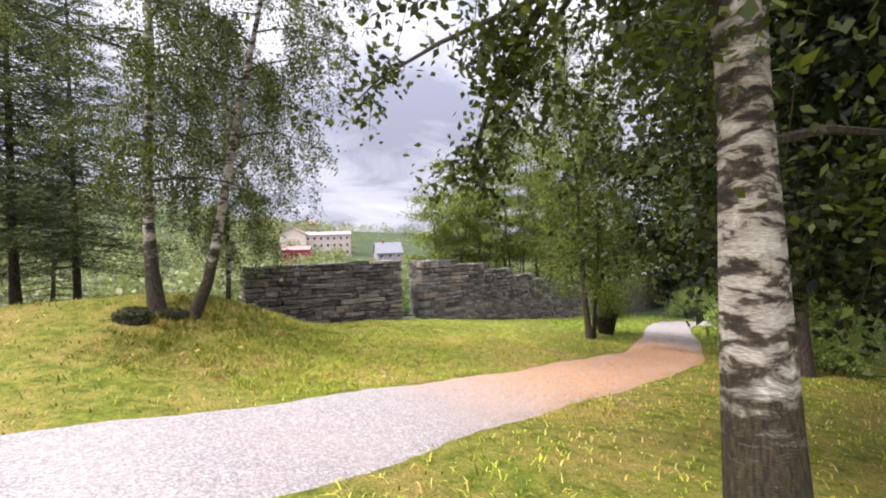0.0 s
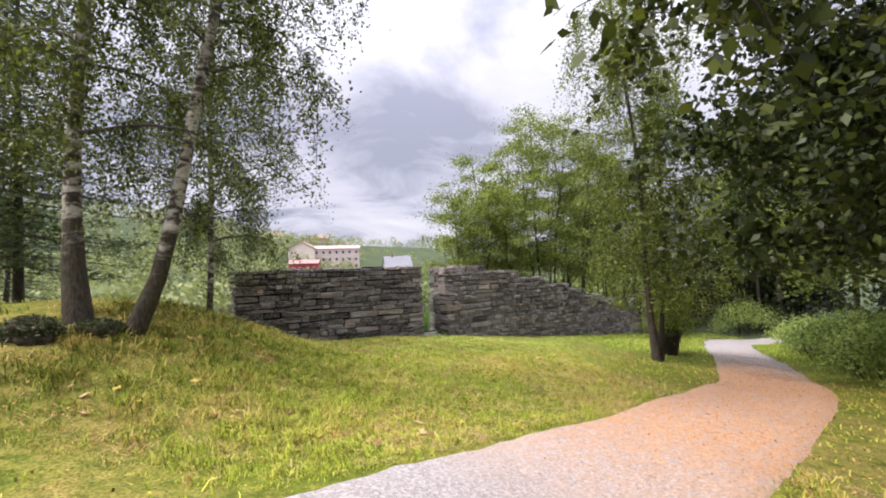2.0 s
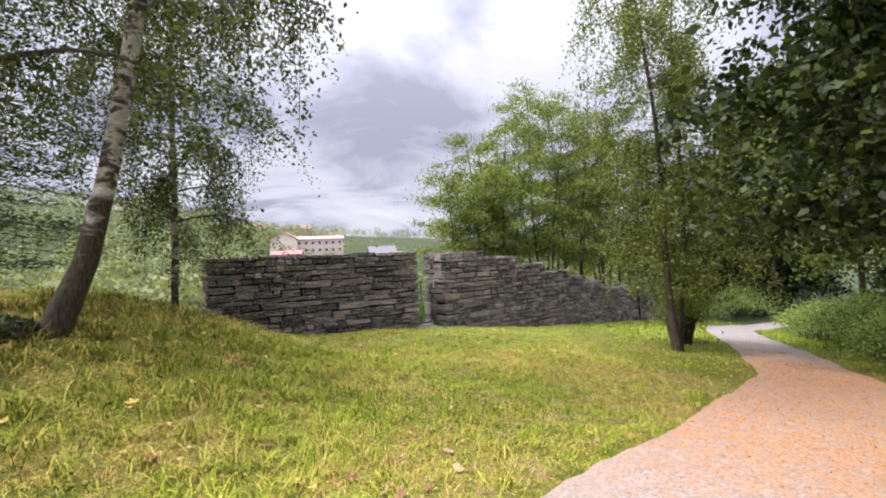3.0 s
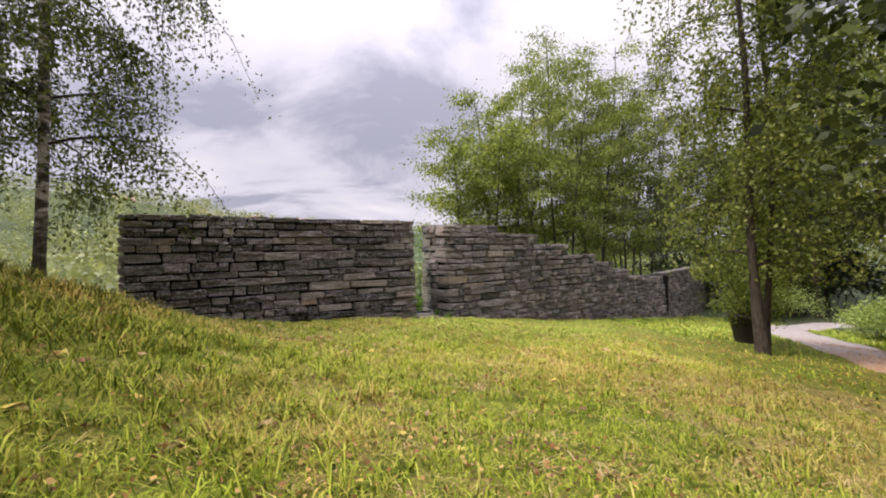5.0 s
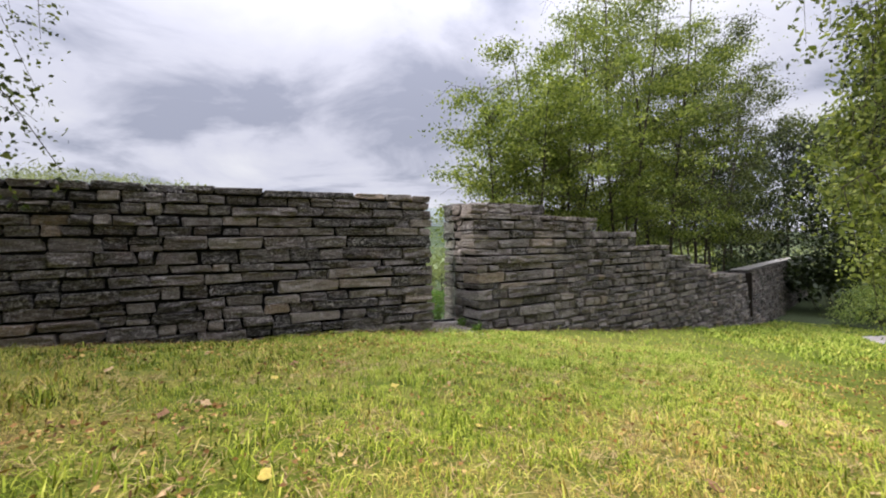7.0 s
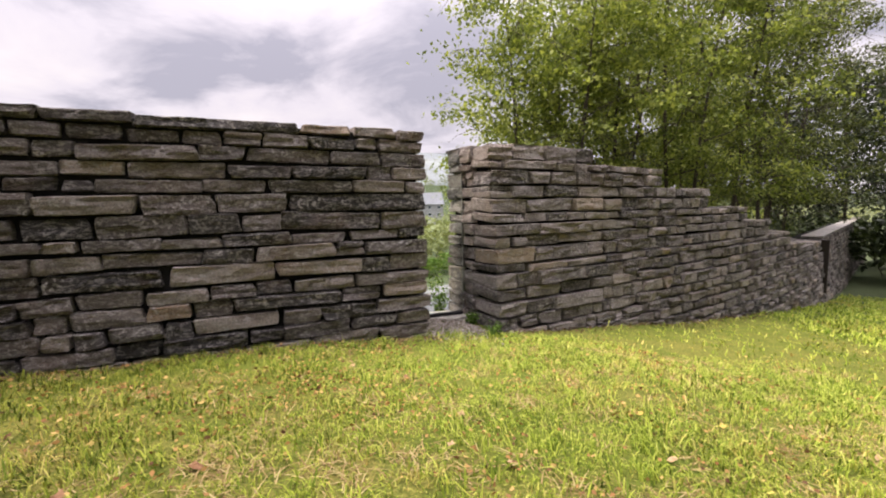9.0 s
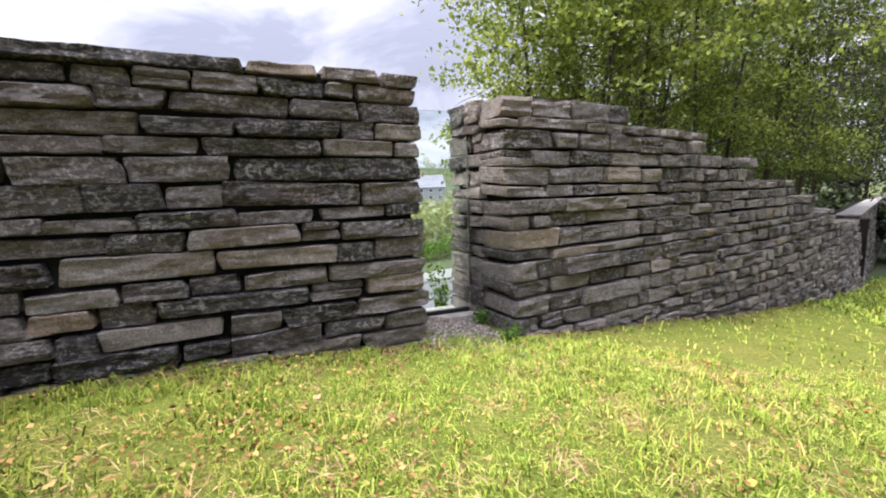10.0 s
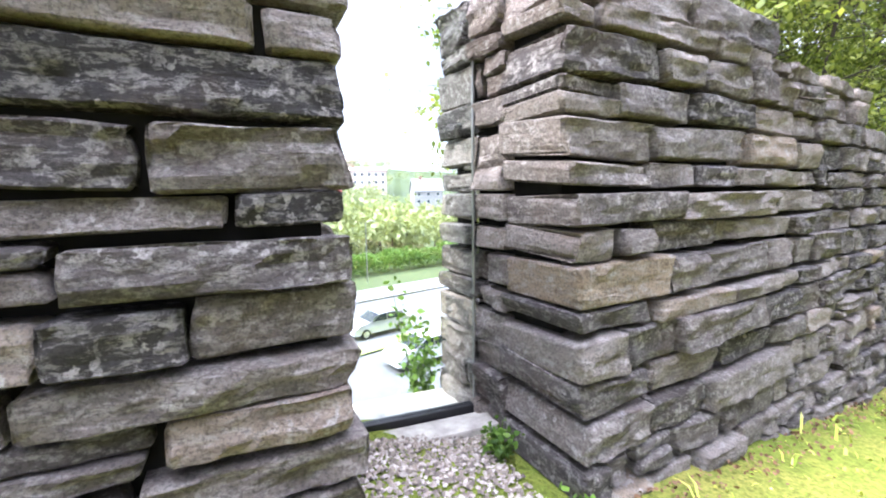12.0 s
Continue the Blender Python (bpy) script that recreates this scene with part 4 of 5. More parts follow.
def shrub(label, x, y, rx, ry, h, n, leaf, mat, seed, stems=9):
    rng = np.random.default_rng(seed)
    at = Vector((x, y, land1(x, y)))
    s = thing("shrub", at, label, "shrub")
    v, f, ends = [], [], []
    for k in range(stems):
        a, q = rng.uniform(0, 6.28), math.sqrt(rng.uniform(0.05, 1))
        e = np.array([math.cos(a) * rx * q, math.sin(a) * ry * q, 0])
        e[2] = land1(x + e[0], y + e[1]) - at.z + h * rng.uniform(0.55, 1.0) * (1 - 0.4 * q * q)
        b = e * np.array([0.6, 0.6, 0])
        b[2] = land1(x + b[0], y + b[1]) - at.z - 0.1
        tube(bend(b, e, 4, 0.08, rng, 0.1), [0.018, 0.014, 0.01, 0.007, 0.004], 4, v, f)
        ends.append((b, e))
    q, an = np.sqrt(rng.uniform(0, 1, 5 * stems)), rng.uniform(0, 6.28, 5 * stems)
    cx, cy = np.cos(an) * rx * q, np.sin(an) * ry * q
    dome = h * np.sqrt(np.clip(1.08 - q * q, 0, 1)) * rng.uniform(0.55, 1.0, len(q))
    c = np.stack([cx, cy, land(cx + x, cy + y) - at.z + dome], 1)
    c = np.concatenate([c, np.array([e for _, e in ends])])
    pick = rng.integers(0, len(c), n)
    pos = c[pick] + rng.normal(size=(n, 3)) * np.array([0.24, 0.24, 0.15]) * (0.4 + 0.45 * min(rx, ry))
    low = land(pos[:, 0] + x, pos[:, 1] + y) - at.z + 0.03
    pos[:, 2] = np.maximum(pos[:, 2], low + rng.uniform(0, 0.15, n))
    lv, lf = leaf_quads(rng, pos, leaf, 0.0, 0.5, 0.8)
    part_mesh("branchwork", v, f, BARK, s)
    part_mesh("foliage", lv, lf, mat, s)
    return s


for i, (x, y, rx, ry, h) in enumerate([(12.0, 15.2, 1.3, 1.5, 1.5), (13.6, 18.4, 1.4, 1.8, 1.7), (15.2, 21.8, 1.4, 1.8, 1.7), (16.9, 23.6, 1.5, 1.6, 1.7), (15.5, 17.0, 1.5, 1.8, 2.2), (17.3, 21.0, 1.6, 2.2, 2.4), (10.8, 12.0, 1.1, 1.3, 1.2), (19.6, 33.2, 2, 2, 2.2)]):
    shrub("dense green shrub spilling over the grass verge", x, y, rx, ry, h, 6500, 0.11, LEAF_SHRUB, 110 + i, 16)
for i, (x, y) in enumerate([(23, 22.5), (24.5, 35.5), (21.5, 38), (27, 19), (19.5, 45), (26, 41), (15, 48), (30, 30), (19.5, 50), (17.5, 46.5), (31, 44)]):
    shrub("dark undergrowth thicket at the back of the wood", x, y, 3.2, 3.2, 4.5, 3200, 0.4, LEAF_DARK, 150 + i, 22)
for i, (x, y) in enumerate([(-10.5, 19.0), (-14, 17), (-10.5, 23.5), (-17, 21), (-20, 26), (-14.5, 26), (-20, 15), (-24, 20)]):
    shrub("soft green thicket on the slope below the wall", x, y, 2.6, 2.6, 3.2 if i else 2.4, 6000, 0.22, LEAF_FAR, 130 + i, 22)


def planter():
    x, y = 7.15, 18.3
    z = land1(x, y)
    p = thing("planter", (x, y, z), "large dark tapered planter tub holding a leafy shrub", "planter")
    m = plain("dark_clay", (0.035, 0.028, 0.024), 0.75, 0, 0.25, 8, 0.3)
    prof = [(0.3, -0.08), (0.32, 0.0), (0.46, 0.72), (0.5, 0.74), (0.5, 0.82), (0.44, 0.82), (0.42, 0.72), (0.0, 0.7)]
    seg, v, f = 28, [], []
    for r, h in prof:
        v += [(r * math.cos(2 * math.pi * k / seg), r * math.sin(2 * math.pi * k / seg), h) for k in range(seg)]
    for i in range(len(prof) - 1):
        f += [(i * seg + k, i * seg + (k + 1) % seg, (i + 1) * seg + (k + 1) % seg, (i + 1) * seg + k) for k in range(seg)]
    part_mesh("tub", v, f, m, p, smooth=True)
    t2 = thing("shrub", (x, y, z + 0.7), "bushy yellow-green shrub growing in the planter tub", "shrub")
    rng = np.random.default_rng(7)
    bv, bf, c = [], [], []
    for k in range(18):
        a = k * 2.4
        e = np.array([math.cos(a) * rng.uniform(0.3, 1.3), math.sin(a) * rng.uniform(0.3, 1.3), rng.uniform(0.25, 2.3)])
        tube(bend((0.1 * math.cos(a), 0.1 * math.sin(a), 0), e, 4, 0.1, rng), [0.02, 0.016, 0.012, 0.008, 0.004], 4, bv, bf)
        c.append(e)
    c = np.array(c)
    pick, t = rng.integers(0, len(c), 9000), rng.uniform(0.3, 1.1, 9000)[:, None]
    lv, lf = leaf_quads(rng, c[pick] * t + rng.normal(size=(9000, 3)) * 0.2, 0.075)
    part_mesh("branchwork", bv, bf, BARK, t2)
    part_mesh("foliage", lv, lf, LEAF_ALDER, t2)


planter()


# ---- below the wall: road, cars, hedge, far side of the valley ----
ROAD_DIR = Vector((0.69, 0.72)).normalized()
ROAD_N = Vector((-ROAD_DIR.y, ROAD_DIR.x))
ROAD_AT = Vector((-9.6, 41.0))


def road_pt(along, across, up=0.0):
    p = ROAD_AT + ROAD_DIR * along + ROAD_N * across
    return p.x, p.y, land1(p.x, p.y) + up


def strip(name, a0, a1, c0, c1, up, mat, label, kind="structure"):
    v, f, n, m = [], [], 60, 8
    for i in range(n + 1):
        for j in range(m + 1):
            v.append(road_pt(a0 + (a1 - a0) * i / n, c0 + (c1 - c0) * j / m, up))
    f = [(i * (m + 1) + j, (i + 1) * (m + 1) + j, (i + 1) * (m + 1) + j + 1, i * (m + 1) + j + 1) for i in range(n) for j in range(m)]
    tagged(new(name, mesh_of(name, v, f, mat, True)), label, name.split("_")[0], kind=kind)


ASPHALT = plain("worn_asphalt", (0.11, 0.11, 0.113), 0.85, 0, 0.12, 3, 0.3)
strip("road", -120, 120, 0.0, 9.3, 0.08, ASPHALT, "pale worn asphalt road below the wall")
strip("pavement", -120, 120, 9.5, 13.5, 0.16, plain("concrete_paving", (0.18, 0.178, 0.173), 0.9, 0, 0.15, 3), "pale concrete pavement along the road")
strip("verge", -120, 120, -1.6, -0.1, 0.14, plain("mown_verge", (0.2, 0.24, 0.08), 0.95, 0, 0.3, 2), "narrow mown grass verge between the lanes")
strip("parking_strip", -120, 120, -11.5, -1.7, 0.06, plain("pale_asphalt", (0.1, 0.103, 0.106), 0.85, 0, 0.1, 2), "pale asphalt yard beside the road")


def car(along, across, colour, label, turn=0.0):
    x, y, z = road_pt(along, across, 0.09)
    c = thing("car", (x, y, z), label, "car")
    c.rotation_euler = (0, 0, math.atan2(ROAD_DIR.y, ROAD_DIR.x) + turn)
    paint = plain("car_paint", colour, 0.25, 0.5, 0.03)
    dark = plain("car_glass", (0.02, 0.025, 0.03), 0.08, 0.0, 0.05)
    side = [(-2.1, 0.3), (-2.12, 0.75), (-2.0, 0.92), (-1.75, 0.98), (-1.35, 1.38), (-0.6, 1.47), (0.2, 1.44), (0.95, 1.02), (1.75, 0.9), (2.08, 0.7), (2.12, 0.32)]
    bm = bmesh.new()
    ring = []
    for s, w in ((-1, 0.8), (-1, 0.86), (1, 0.86), (1, 0.8)):
        row = []
        for px, pz in side:
            k = 1.0 if pz < 1.0 else 0.82
            inset = 0.97 if w == 0.8 else 1
            row.append(bm.verts.new((px * inset, s * w * k, pz if w == 0.86 else 0.3 + (pz - 0.3) * 0.97)))
        ring.append(row)
    for a, b in zip(ring, ring[1:]):
        for i in range(len(side)):
            bm.faces.new((a[i], a[(i + 1) % len(side)], b[(i + 1) % len(side)], b[i]))
    bm.faces.new(ring[0][::-1]), bm.faces.new(ring[3])
    bmesh.ops.recalc_face_normals(bm, faces=bm.faces)
    body = part("body", bm, paint, c, smooth=False)
    for s in (-1, 1):
        for win in (((-1.22, 1.34), (-0.35, 1.41), (-0.35, 1.02), (-1.6, 1.02)), ((-0.28, 1.41), (0.2, 1.38), (0.8, 1.02), (-0.28, 1.02))):
            v = [(px, s * (0.715 if pz > 1.2 else 0.79), pz) for px, pz in win]
            v += [(px, s * (0.69 if pz > 1.2 else 0.76), pz) for px, pz in win]
            part_mesh("side_window", v, [(0, 1, 2, 3), (7, 6, 5, 4), (0, 4, 5, 1), (1, 5, 6, 2), (2, 6, 7, 3), (3, 7, 4, 0)], dark, c, "dark window")
    for a, b in (((0.26, 1.43), (0.94, 1.04)), ((-1.4, 1.36), (-1.72, 1.02))):
        v = [(a[0], -0.66, a[1]), (a[0], 0.66, a[1]), (b[0], 0.72, b[1]), (b[0], -0.72, b[1])]
        v += [(x + (0.03 if x > 0 else -0.03), y, z + 0.025) for x, y, z in v]
        part_mesh("windscreen", v, [(3, 2, 1, 0), (4, 5, 6, 7), (0, 1, 5, 4), (1, 2, 6, 5), (2, 3, 7, 6), (3, 0, 4, 7)], dark, c, "dark windscreen")
    tyre, rim = plain("tyre_rubber", (0.02, 0.02, 0.02), 0.9), plain("alloy", (0.5, 0.5, 0.52), 0.3, 0.9)
    for px in (-1.32, 1.32):
        for s in (-1, 1):
            bm = bmesh.new()
            bmesh.ops.create_cone(bm, cap_ends=True, segments=20, radius1=0.32, radius2=0.32, depth=0.2, matrix=pose(px, s * 0.79, 0.32, 90))
            w = part("wheel", bm, tyre, c)
            bm = bmesh.new()
            bmesh.ops.create_cone(bm, cap_ends=True, segments=16, radius1=0.2, radius2=0.18, depth=0.22, matrix=pose(px, s * 0.79, 0.32, 90))
            part("rim", bm, rim, w)
    for s in (-1, 1):
        part("headlight", box_bm(1.98, s * 0.62 - 0.14, 0.62, 2.12, s * 0.62 + 0.14, 0.76, 0.03), plain("lamp_glass", (0.8, 0.8, 0.8), 0.1), c, "clear headlight")
        part("tail_light", box_bm(-2.13, s * 0.66 - 0.1, 0.72, -2.02, s * 0.66 + 0.1, 0.9, 0.02), plain("red_lens", (0.4, 0.02, 0.02), 0.2), c, "red tail light")


car(2.0, 1.5, (0.45, 0.46, 0.47), "silver hatchback driving on the road below", math.pi)
car(1.4, -4.4, (0.75, 0.76, 0.78), "white hatchback on the asphalt yard below the wall", math.pi)


def lamp_post():
    x, y, z = road_pt(10.0, 17.5, 0.0)
    p = thing("street_lamp", (x, y, z), "slim grey street lamp beside the hedge", "street lamp")
    v, f = tube([(0, 0, -0.2), (0, 0, 3), (0, 0, 6.4)], [0.07, 0.055, 0.045], 10)
    part_mesh("pole", v, f, STEEL, p)
    v, f = tube([(0, 0, 6.35), (0.2, 0, 6.55), (0.5, 0, 6.6)], [0.04, 0.035, 0.03], 8)
    part_mesh("arm", v, f, STEEL, p)
    part("lantern", box_bm(0.4, -0.12, 6.55, 1.0, 0.12, 6.68, 0.03), STEEL, p)


lamp_post()


def hedge():
    rng = np.random.default_rng(3)
    x, y, z = road_pt(15, 21.5)
    h = thing("hedge", (x, y, z), "long clipped bright green hedge beyond the road", "hedge")
    n = 26000
    a, c, u = rng.uniform(-45, 45, n), rng.uniform(-1.6, 1.6, n), rng.uniform(0, 1, n) ** 0.5
    px, py = ROAD_DIR.x * a + ROAD_N.x * c, ROAD_DIR.y * a + ROAD_N.y * c
    top = 2.6 + 0.25 * np.sin(a * 0.8) + 0.2 * np.sin(a * 2.1 + 1)
    pz = land(px + x, py + y) - z + u * top * (1 - 0.12 * (c / 1.6) ** 2)
    v, f = leaf_quads(rng, np.stack([px, py, pz], 1), 0.34)
    part_mesh("foliage", v, f, LEAF_HEDGE, h)
    v, f = [], []
    for k in range(40):
        q = -44 + k * 2.25
        bx, by = ROAD_DIR.x * q, ROAD_DIR.y * q
        bz = land1(bx + x, by + y) - z
        tube([(bx, by, bz - 0.2), (bx + 0.1, by, bz + 1.9)], [0.05, 0.02], 5, v, f)
    part_mesh("branchwork", v, f, BARK, h, kind="stuff")


hedge()


def far_woods():
    """Tree crowns over the far side of the valley, too many to count."""
    rng = np.random.default_rng(12)
    vs, fs, k = [], [], 0
    tv, tf = [], []
    made = 0
    while made < 1500:
        d, az = 34 + 380 * rng.uniform() ** 1.5, radians(rng.uniform(-75, 55) if rng.uniform() < 0.5 else rng.uniform(-62, -12))
        x, y = -1 + math.sin(az) * d, 17 + math.cos(az) * d
        b = behind(x, y)
        if b < 18:
            continue
        rel = Vector((x, y)) - ROAD_AT
        if -14 < rel.dot(ROAD_N) < 25 and abs(rel.dot(ROAD_DIR)) < 70:
            continue
        if -3.5 < math.degrees(math.atan2(x + 0.6, y - 3)) + 11.5 < 15 and 120 < d < 260 and rng.uniform() < 0.75:
            continue
        made += 1
        h = rng.uniform(5, 9) * (1.15 if rng.uniform() < 0.1 else 1)
        r = h * rng.uniform(0.3, 0.5)
        if d > 90 and az > radians(-30):
            h *= 0.75
        z = land1(x, y)
        n = int(np.clip(14000 / d, 75, 330))
        u = rng.normal(size=(n, 3))
        u /= np.linalg.norm(u, axis=1)[:, None]
        rad = rng.uniform(0.55, 1.05, n)[:, None] * (1 + 0.25 * np.sin(u[:, :1] * 5 + x) * np.cos(u[:, 1:2] * 4 + y))
        pos = np.array([x, y, z + h * 0.58]) + u * rad * np.array([r, r, h * 0.44])
        v, f = leaf_quads(rng, pos, max(0.4, r * 0.24), 0, 0.8)
        vs.append(v), fs.append(f + k)
        k += len(v)
        if d < 120:
            tube([(x, y, z - 0.3), (x, y, z + h * 0.6)], [0.16, 0.08], 5, tv, tf)
    w = tagged(new("far_woods"), "hazy mixed woodland over the far valley side", "woodland", kind="stuff")
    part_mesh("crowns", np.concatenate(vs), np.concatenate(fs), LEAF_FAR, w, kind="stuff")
    part_mesh("trunks", tv, tf, BARK, w, kind="stuff")


far_woods()


def house(name, label, x, y, w, d, h, rise, turn, wall_rgb, roof_rgb, cols=4, rows=2, sink=0.5, zoff=0.0):
    z = land1(x, y) + zoff
    hs = thing(name, (x, y, z), label, "house" if "block" not in name else "building")
    hs.rotation_euler = (0, 0, radians(turn))
    wm, rm = plain("render_" + name, wall_rgb, 0.85, 0, 0.06, 0.5), plain("roof_" + name, roof_rgb, 0.8, 0, 0.15, 1.5)
    v = [(-w / 2, -d / 2, -sink - 3), (w / 2, -d / 2, -sink - 3), (w / 2, d / 2, -sink - 3), (-w / 2, d / 2, -sink - 3), (-w / 2, -d / 2, h), (w / 2, -d / 2, h), (w / 2, d / 2, h), (-w / 2, d / 2, h), (-w / 2, 0, h + rise), (w / 2, 0, h + rise)]
    f = [(0, 1, 5, 4), (2, 3, 7, 6), (1, 2, 6, 9, 5), (3, 0, 4, 8, 7), (3, 2, 1, 0), (4, 5, 9, 8), (6, 7, 8, 9)]
    part_mesh("wall", v, f, wm, hs)
    o, t = 0.4, 0.22
    for s in (-1, 1):
        a = rise / (d / 2)
        q = [(-w / 2 - o, s * (d / 2 + o), h - a * o), (w / 2 + o, s * (d / 2 + o), h - a * o), (w / 2 + o, 0, h + rise), (-w / 2 - o, 0, h + rise)]
        q = [(x1, y1, z1 + 0.02) for x1, y1, z1 in q] + [(x1, y1, z1 + t) for x1, y1, z1 in q]
        part_mesh("roof", q, [(3, 2, 1, 0), (4, 5, 6, 7), (0, 1, 5, 4), (1, 2, 6, 5), (2, 3, 7, 6), (3, 0, 4, 7)], rm, hs)
    part("chimney", box_bm(-w * 0.2 - 0.4, -0.4, h + rise * 0.5, -w * 0.2 + 0.4, 0.4, h + rise + 1.0, 0.03), plain("chimney_brick", (0.3, 0.16, 0.12), 0.9), hs)
    gm, fm = plain("window_dark", (0.05, 0.06, 0.08), 0.1), plain("window_white", (0.8, 0.8, 0.78), 0.6)
    for r in range(rows):
        for k in range(cols):
            cx, cz = -w / 2 + w * (k + 0.5) / cols, h * (r + 0.5) / rows
            ww, wh = w / cols * 0.42, h / rows * 0.45
            win = part("window", box_bm(cx - ww / 2, -d / 2 - 0.06, cz - wh / 2, cx + ww / 2, -d / 2 + 0.05, cz + wh / 2, 0.01), fm, hs)
            part("pane", box_bm(cx - ww * 0.42, -d / 2 - 0.08, cz - wh * 0.42, cx + ww * 0.42, -d / 2 - 0.061, cz + wh * 0.42), gm, win)


house("apartment_block", "pale pink apartment block with flat tiled roof on the far hill", -58.5, 193, 20, 12, 12.5, 1.6, 15, (0.66, 0.52, 0.48), (0.42, 0.3, 0.28), 7, 4, 3, -4.5)
house("apartment_block", "cream gabled apartment house with red roof on the far hill", -72, 188, 12, 11, 11, 3, 100, (0.7, 0.6, 0.52), (0.45, 0.25, 0.2), 4, 4, 3, -4.5)
house("house", "small red-walled house with pale roof across the valley", -54, 142, 9, 7, 4.2, 1.2, 14, (0.45, 0.08, 0.08), (0.34, 0.2, 0.18), 4, 1, 2, 2.5)
house("house", "white gabled house with grey slate roof across the valley", -24, 151, 9, 8, 4.5, 3.6, 20, (0.38, 0.36, 0.37), (0.2, 0.2, 0.22), 3, 2, 2, 2.5)
house("house", "low house with weathered grey-pink roof below the slope", -42, 68, 13, 9, 4, 3, 30, (0.55, 0.48, 0.42), (0.36, 0.3, 0.3), 4, 1, 2, -1.5)
for i, (az, d, c) in enumerate([(-38, 330, (0.62, 0.6, 0.56)), (-31, 340, (0.6, 0.45, 0.38)), (-25, 320, (0.66, 0.62, 0.56)), (-19.5, 310, (0.55, 0.36, 0.3))]):
    house("house", "pale hillside house with red tiled roof among trees", -0.9 + math.sin(radians(az)) * d, 7 + math.cos(radians(az)) * d, 11, 8, 5, 2.6, -az + 10, c, (0.36, 0.22, 0.19), 4, 2, 3, -1.0)


# ---- the lawn's grass, leaves and small things ----
def in_wall(x, y):
    """Masks out the footprint of the walls and the gravel."""
    a = -0.545 * (x + 1.86) + 0.839 * (y - 18.4)
    west = (x < -1.3) & (a > -0.12) & (a < 1.35) & (x > -7.7)
    e = behind(x, y)
    east = (x > -1.3) & (e > -0.33) & (e < 1.5)
    return west | east


def grass(name, n, box, height, width, seed, keep, label):
    rng = np.random.default_rng(seed)
    x, y = rng.uniform(box[0], box[2], n), rng.uniform(box[1], box[3], n)
    ok = (track_gap(x, y) > rng.uniform(-0.12, 0.1, n)) & ~in_wall(x, y) & keep(x, y)
    x, y = x[ok], y[ok]
    n = len(x)
    tuft = np.array([noise.noise((a * 1.1, b * 1.1, 4.0)) for a, b in zip(x, y)])
    fine = np.array([noise.noise((a * 5, b * 5, 8.0)) for a, b in zip(x, y)])
    h = height * (0.75 + 0.6 * tuft + 0.9 * fine) * rng.uniform(0.5, 1.35, n)
    h = np.clip(h, height * 0.25, height * 2.2)
    az = rng.uniform(0, 2 * math.pi, n) * 0.65 + 3 * tuft
    lean = rng.uniform(0.3, 1.7, n) * h
    z = land(x, y) - 0.01
    w = width * rng.uniform(0.6, 1.3, n)
    px, py = np.cos(az + 1.57) * w, np.sin(az + 1.57) * w
    lx, ly = np.cos(az) * lean, np.sin(az) * lean
    v = np.stack([np.stack([x - px, y - py, z], 1), np.stack([x + px, y + py, z], 1),
                  np.stack([x + px * 0.8 + lx * 0.35, y + py * 0.8 + ly * 0.35, z + h * 0.62], 1), np.stack([x - px * 0.8 + lx * 0.35, y - py * 0.8 + ly * 0.35, z + h * 0.62], 1),
                  np.stack([x + lx, y + ly, z + h * (0.95 - 0.28 * lean / h)], 1)], 1).reshape(-1, 3)
    b = np.arange(n) * 5
    faces = np.stack([b, b + 1, b + 2, b + 3], 1).tolist() + np.stack([b + 3, b + 2, b + 4], 1).tolist()
    tagged(new(name, mesh_of(name, v, faces, GRASS)), label, "grass", kind="stuff")


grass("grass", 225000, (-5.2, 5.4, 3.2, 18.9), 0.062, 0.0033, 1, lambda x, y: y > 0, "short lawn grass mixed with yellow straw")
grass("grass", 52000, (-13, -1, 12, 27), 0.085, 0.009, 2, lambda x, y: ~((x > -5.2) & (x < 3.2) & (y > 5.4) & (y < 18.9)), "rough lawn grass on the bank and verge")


def tufts(name, n, clumps, height, width, lean_lo, lean_hi, mat, seed, label, box):
    """Coarser grass in scattered clumps."""
    rng = np.random.default_rng(seed)
    cx, cy = rng.uniform(box[0], box[2], clumps), rng.uniform(box[1], box[3], clumps)
    k = rng.integers(0, clumps, n)
    x, y = cx[k] + rng.normal(0, 0.07, n), cy[k] + rng.normal(0, 0.07, n)
    ok = (track_gap(x, y) > 0.02) & ~in_wall(x, y)
    x, y = x[ok], y[ok]
    n = len(x)
    h = height * rng.uniform(0.5, 1.4, n)
    az = rng.uniform(0, 2 * math.pi, n)
    lean = rng.uniform(lean_lo, lean_hi, n) * h
    w = width * rng.uniform(0.6, 1.3, n)
    z = land(x, y) + 0.005
    px, py, lx, ly = -np.sin(az) * w, np.cos(az) * w, np.cos(az) * lean, np.sin(az) * lean
    up = h / np.sqrt(1 + (lean / h) ** 2)
    v = np.stack([np.stack([x - px, y - py, z], 1), np.stack([x + px, y + py, z], 1), np.stack([x + px * 0.8 + lx * 0.5, y + py * 0.8 + ly * 0.5, z + up * 0.8], 1),
                  np.stack([x - px * 0.8 + lx * 0.5, y - py * 0.8 + ly * 0.5, z + up * 0.8], 1), np.stack([x + lx, y + ly, z + up * rng.uniform(0.7, 1.0, n)], 1)], 1).reshape(-1, 3)
    b = np.arange(n) * 5
    tagged(new(name, mesh_of(name, v, np.stack([b, b + 1, b + 2, b + 3], 1).tolist() + np.stack([b + 3, b + 2, b + 4], 1).tolist(), mat)), label, "grass", kind="stuff")


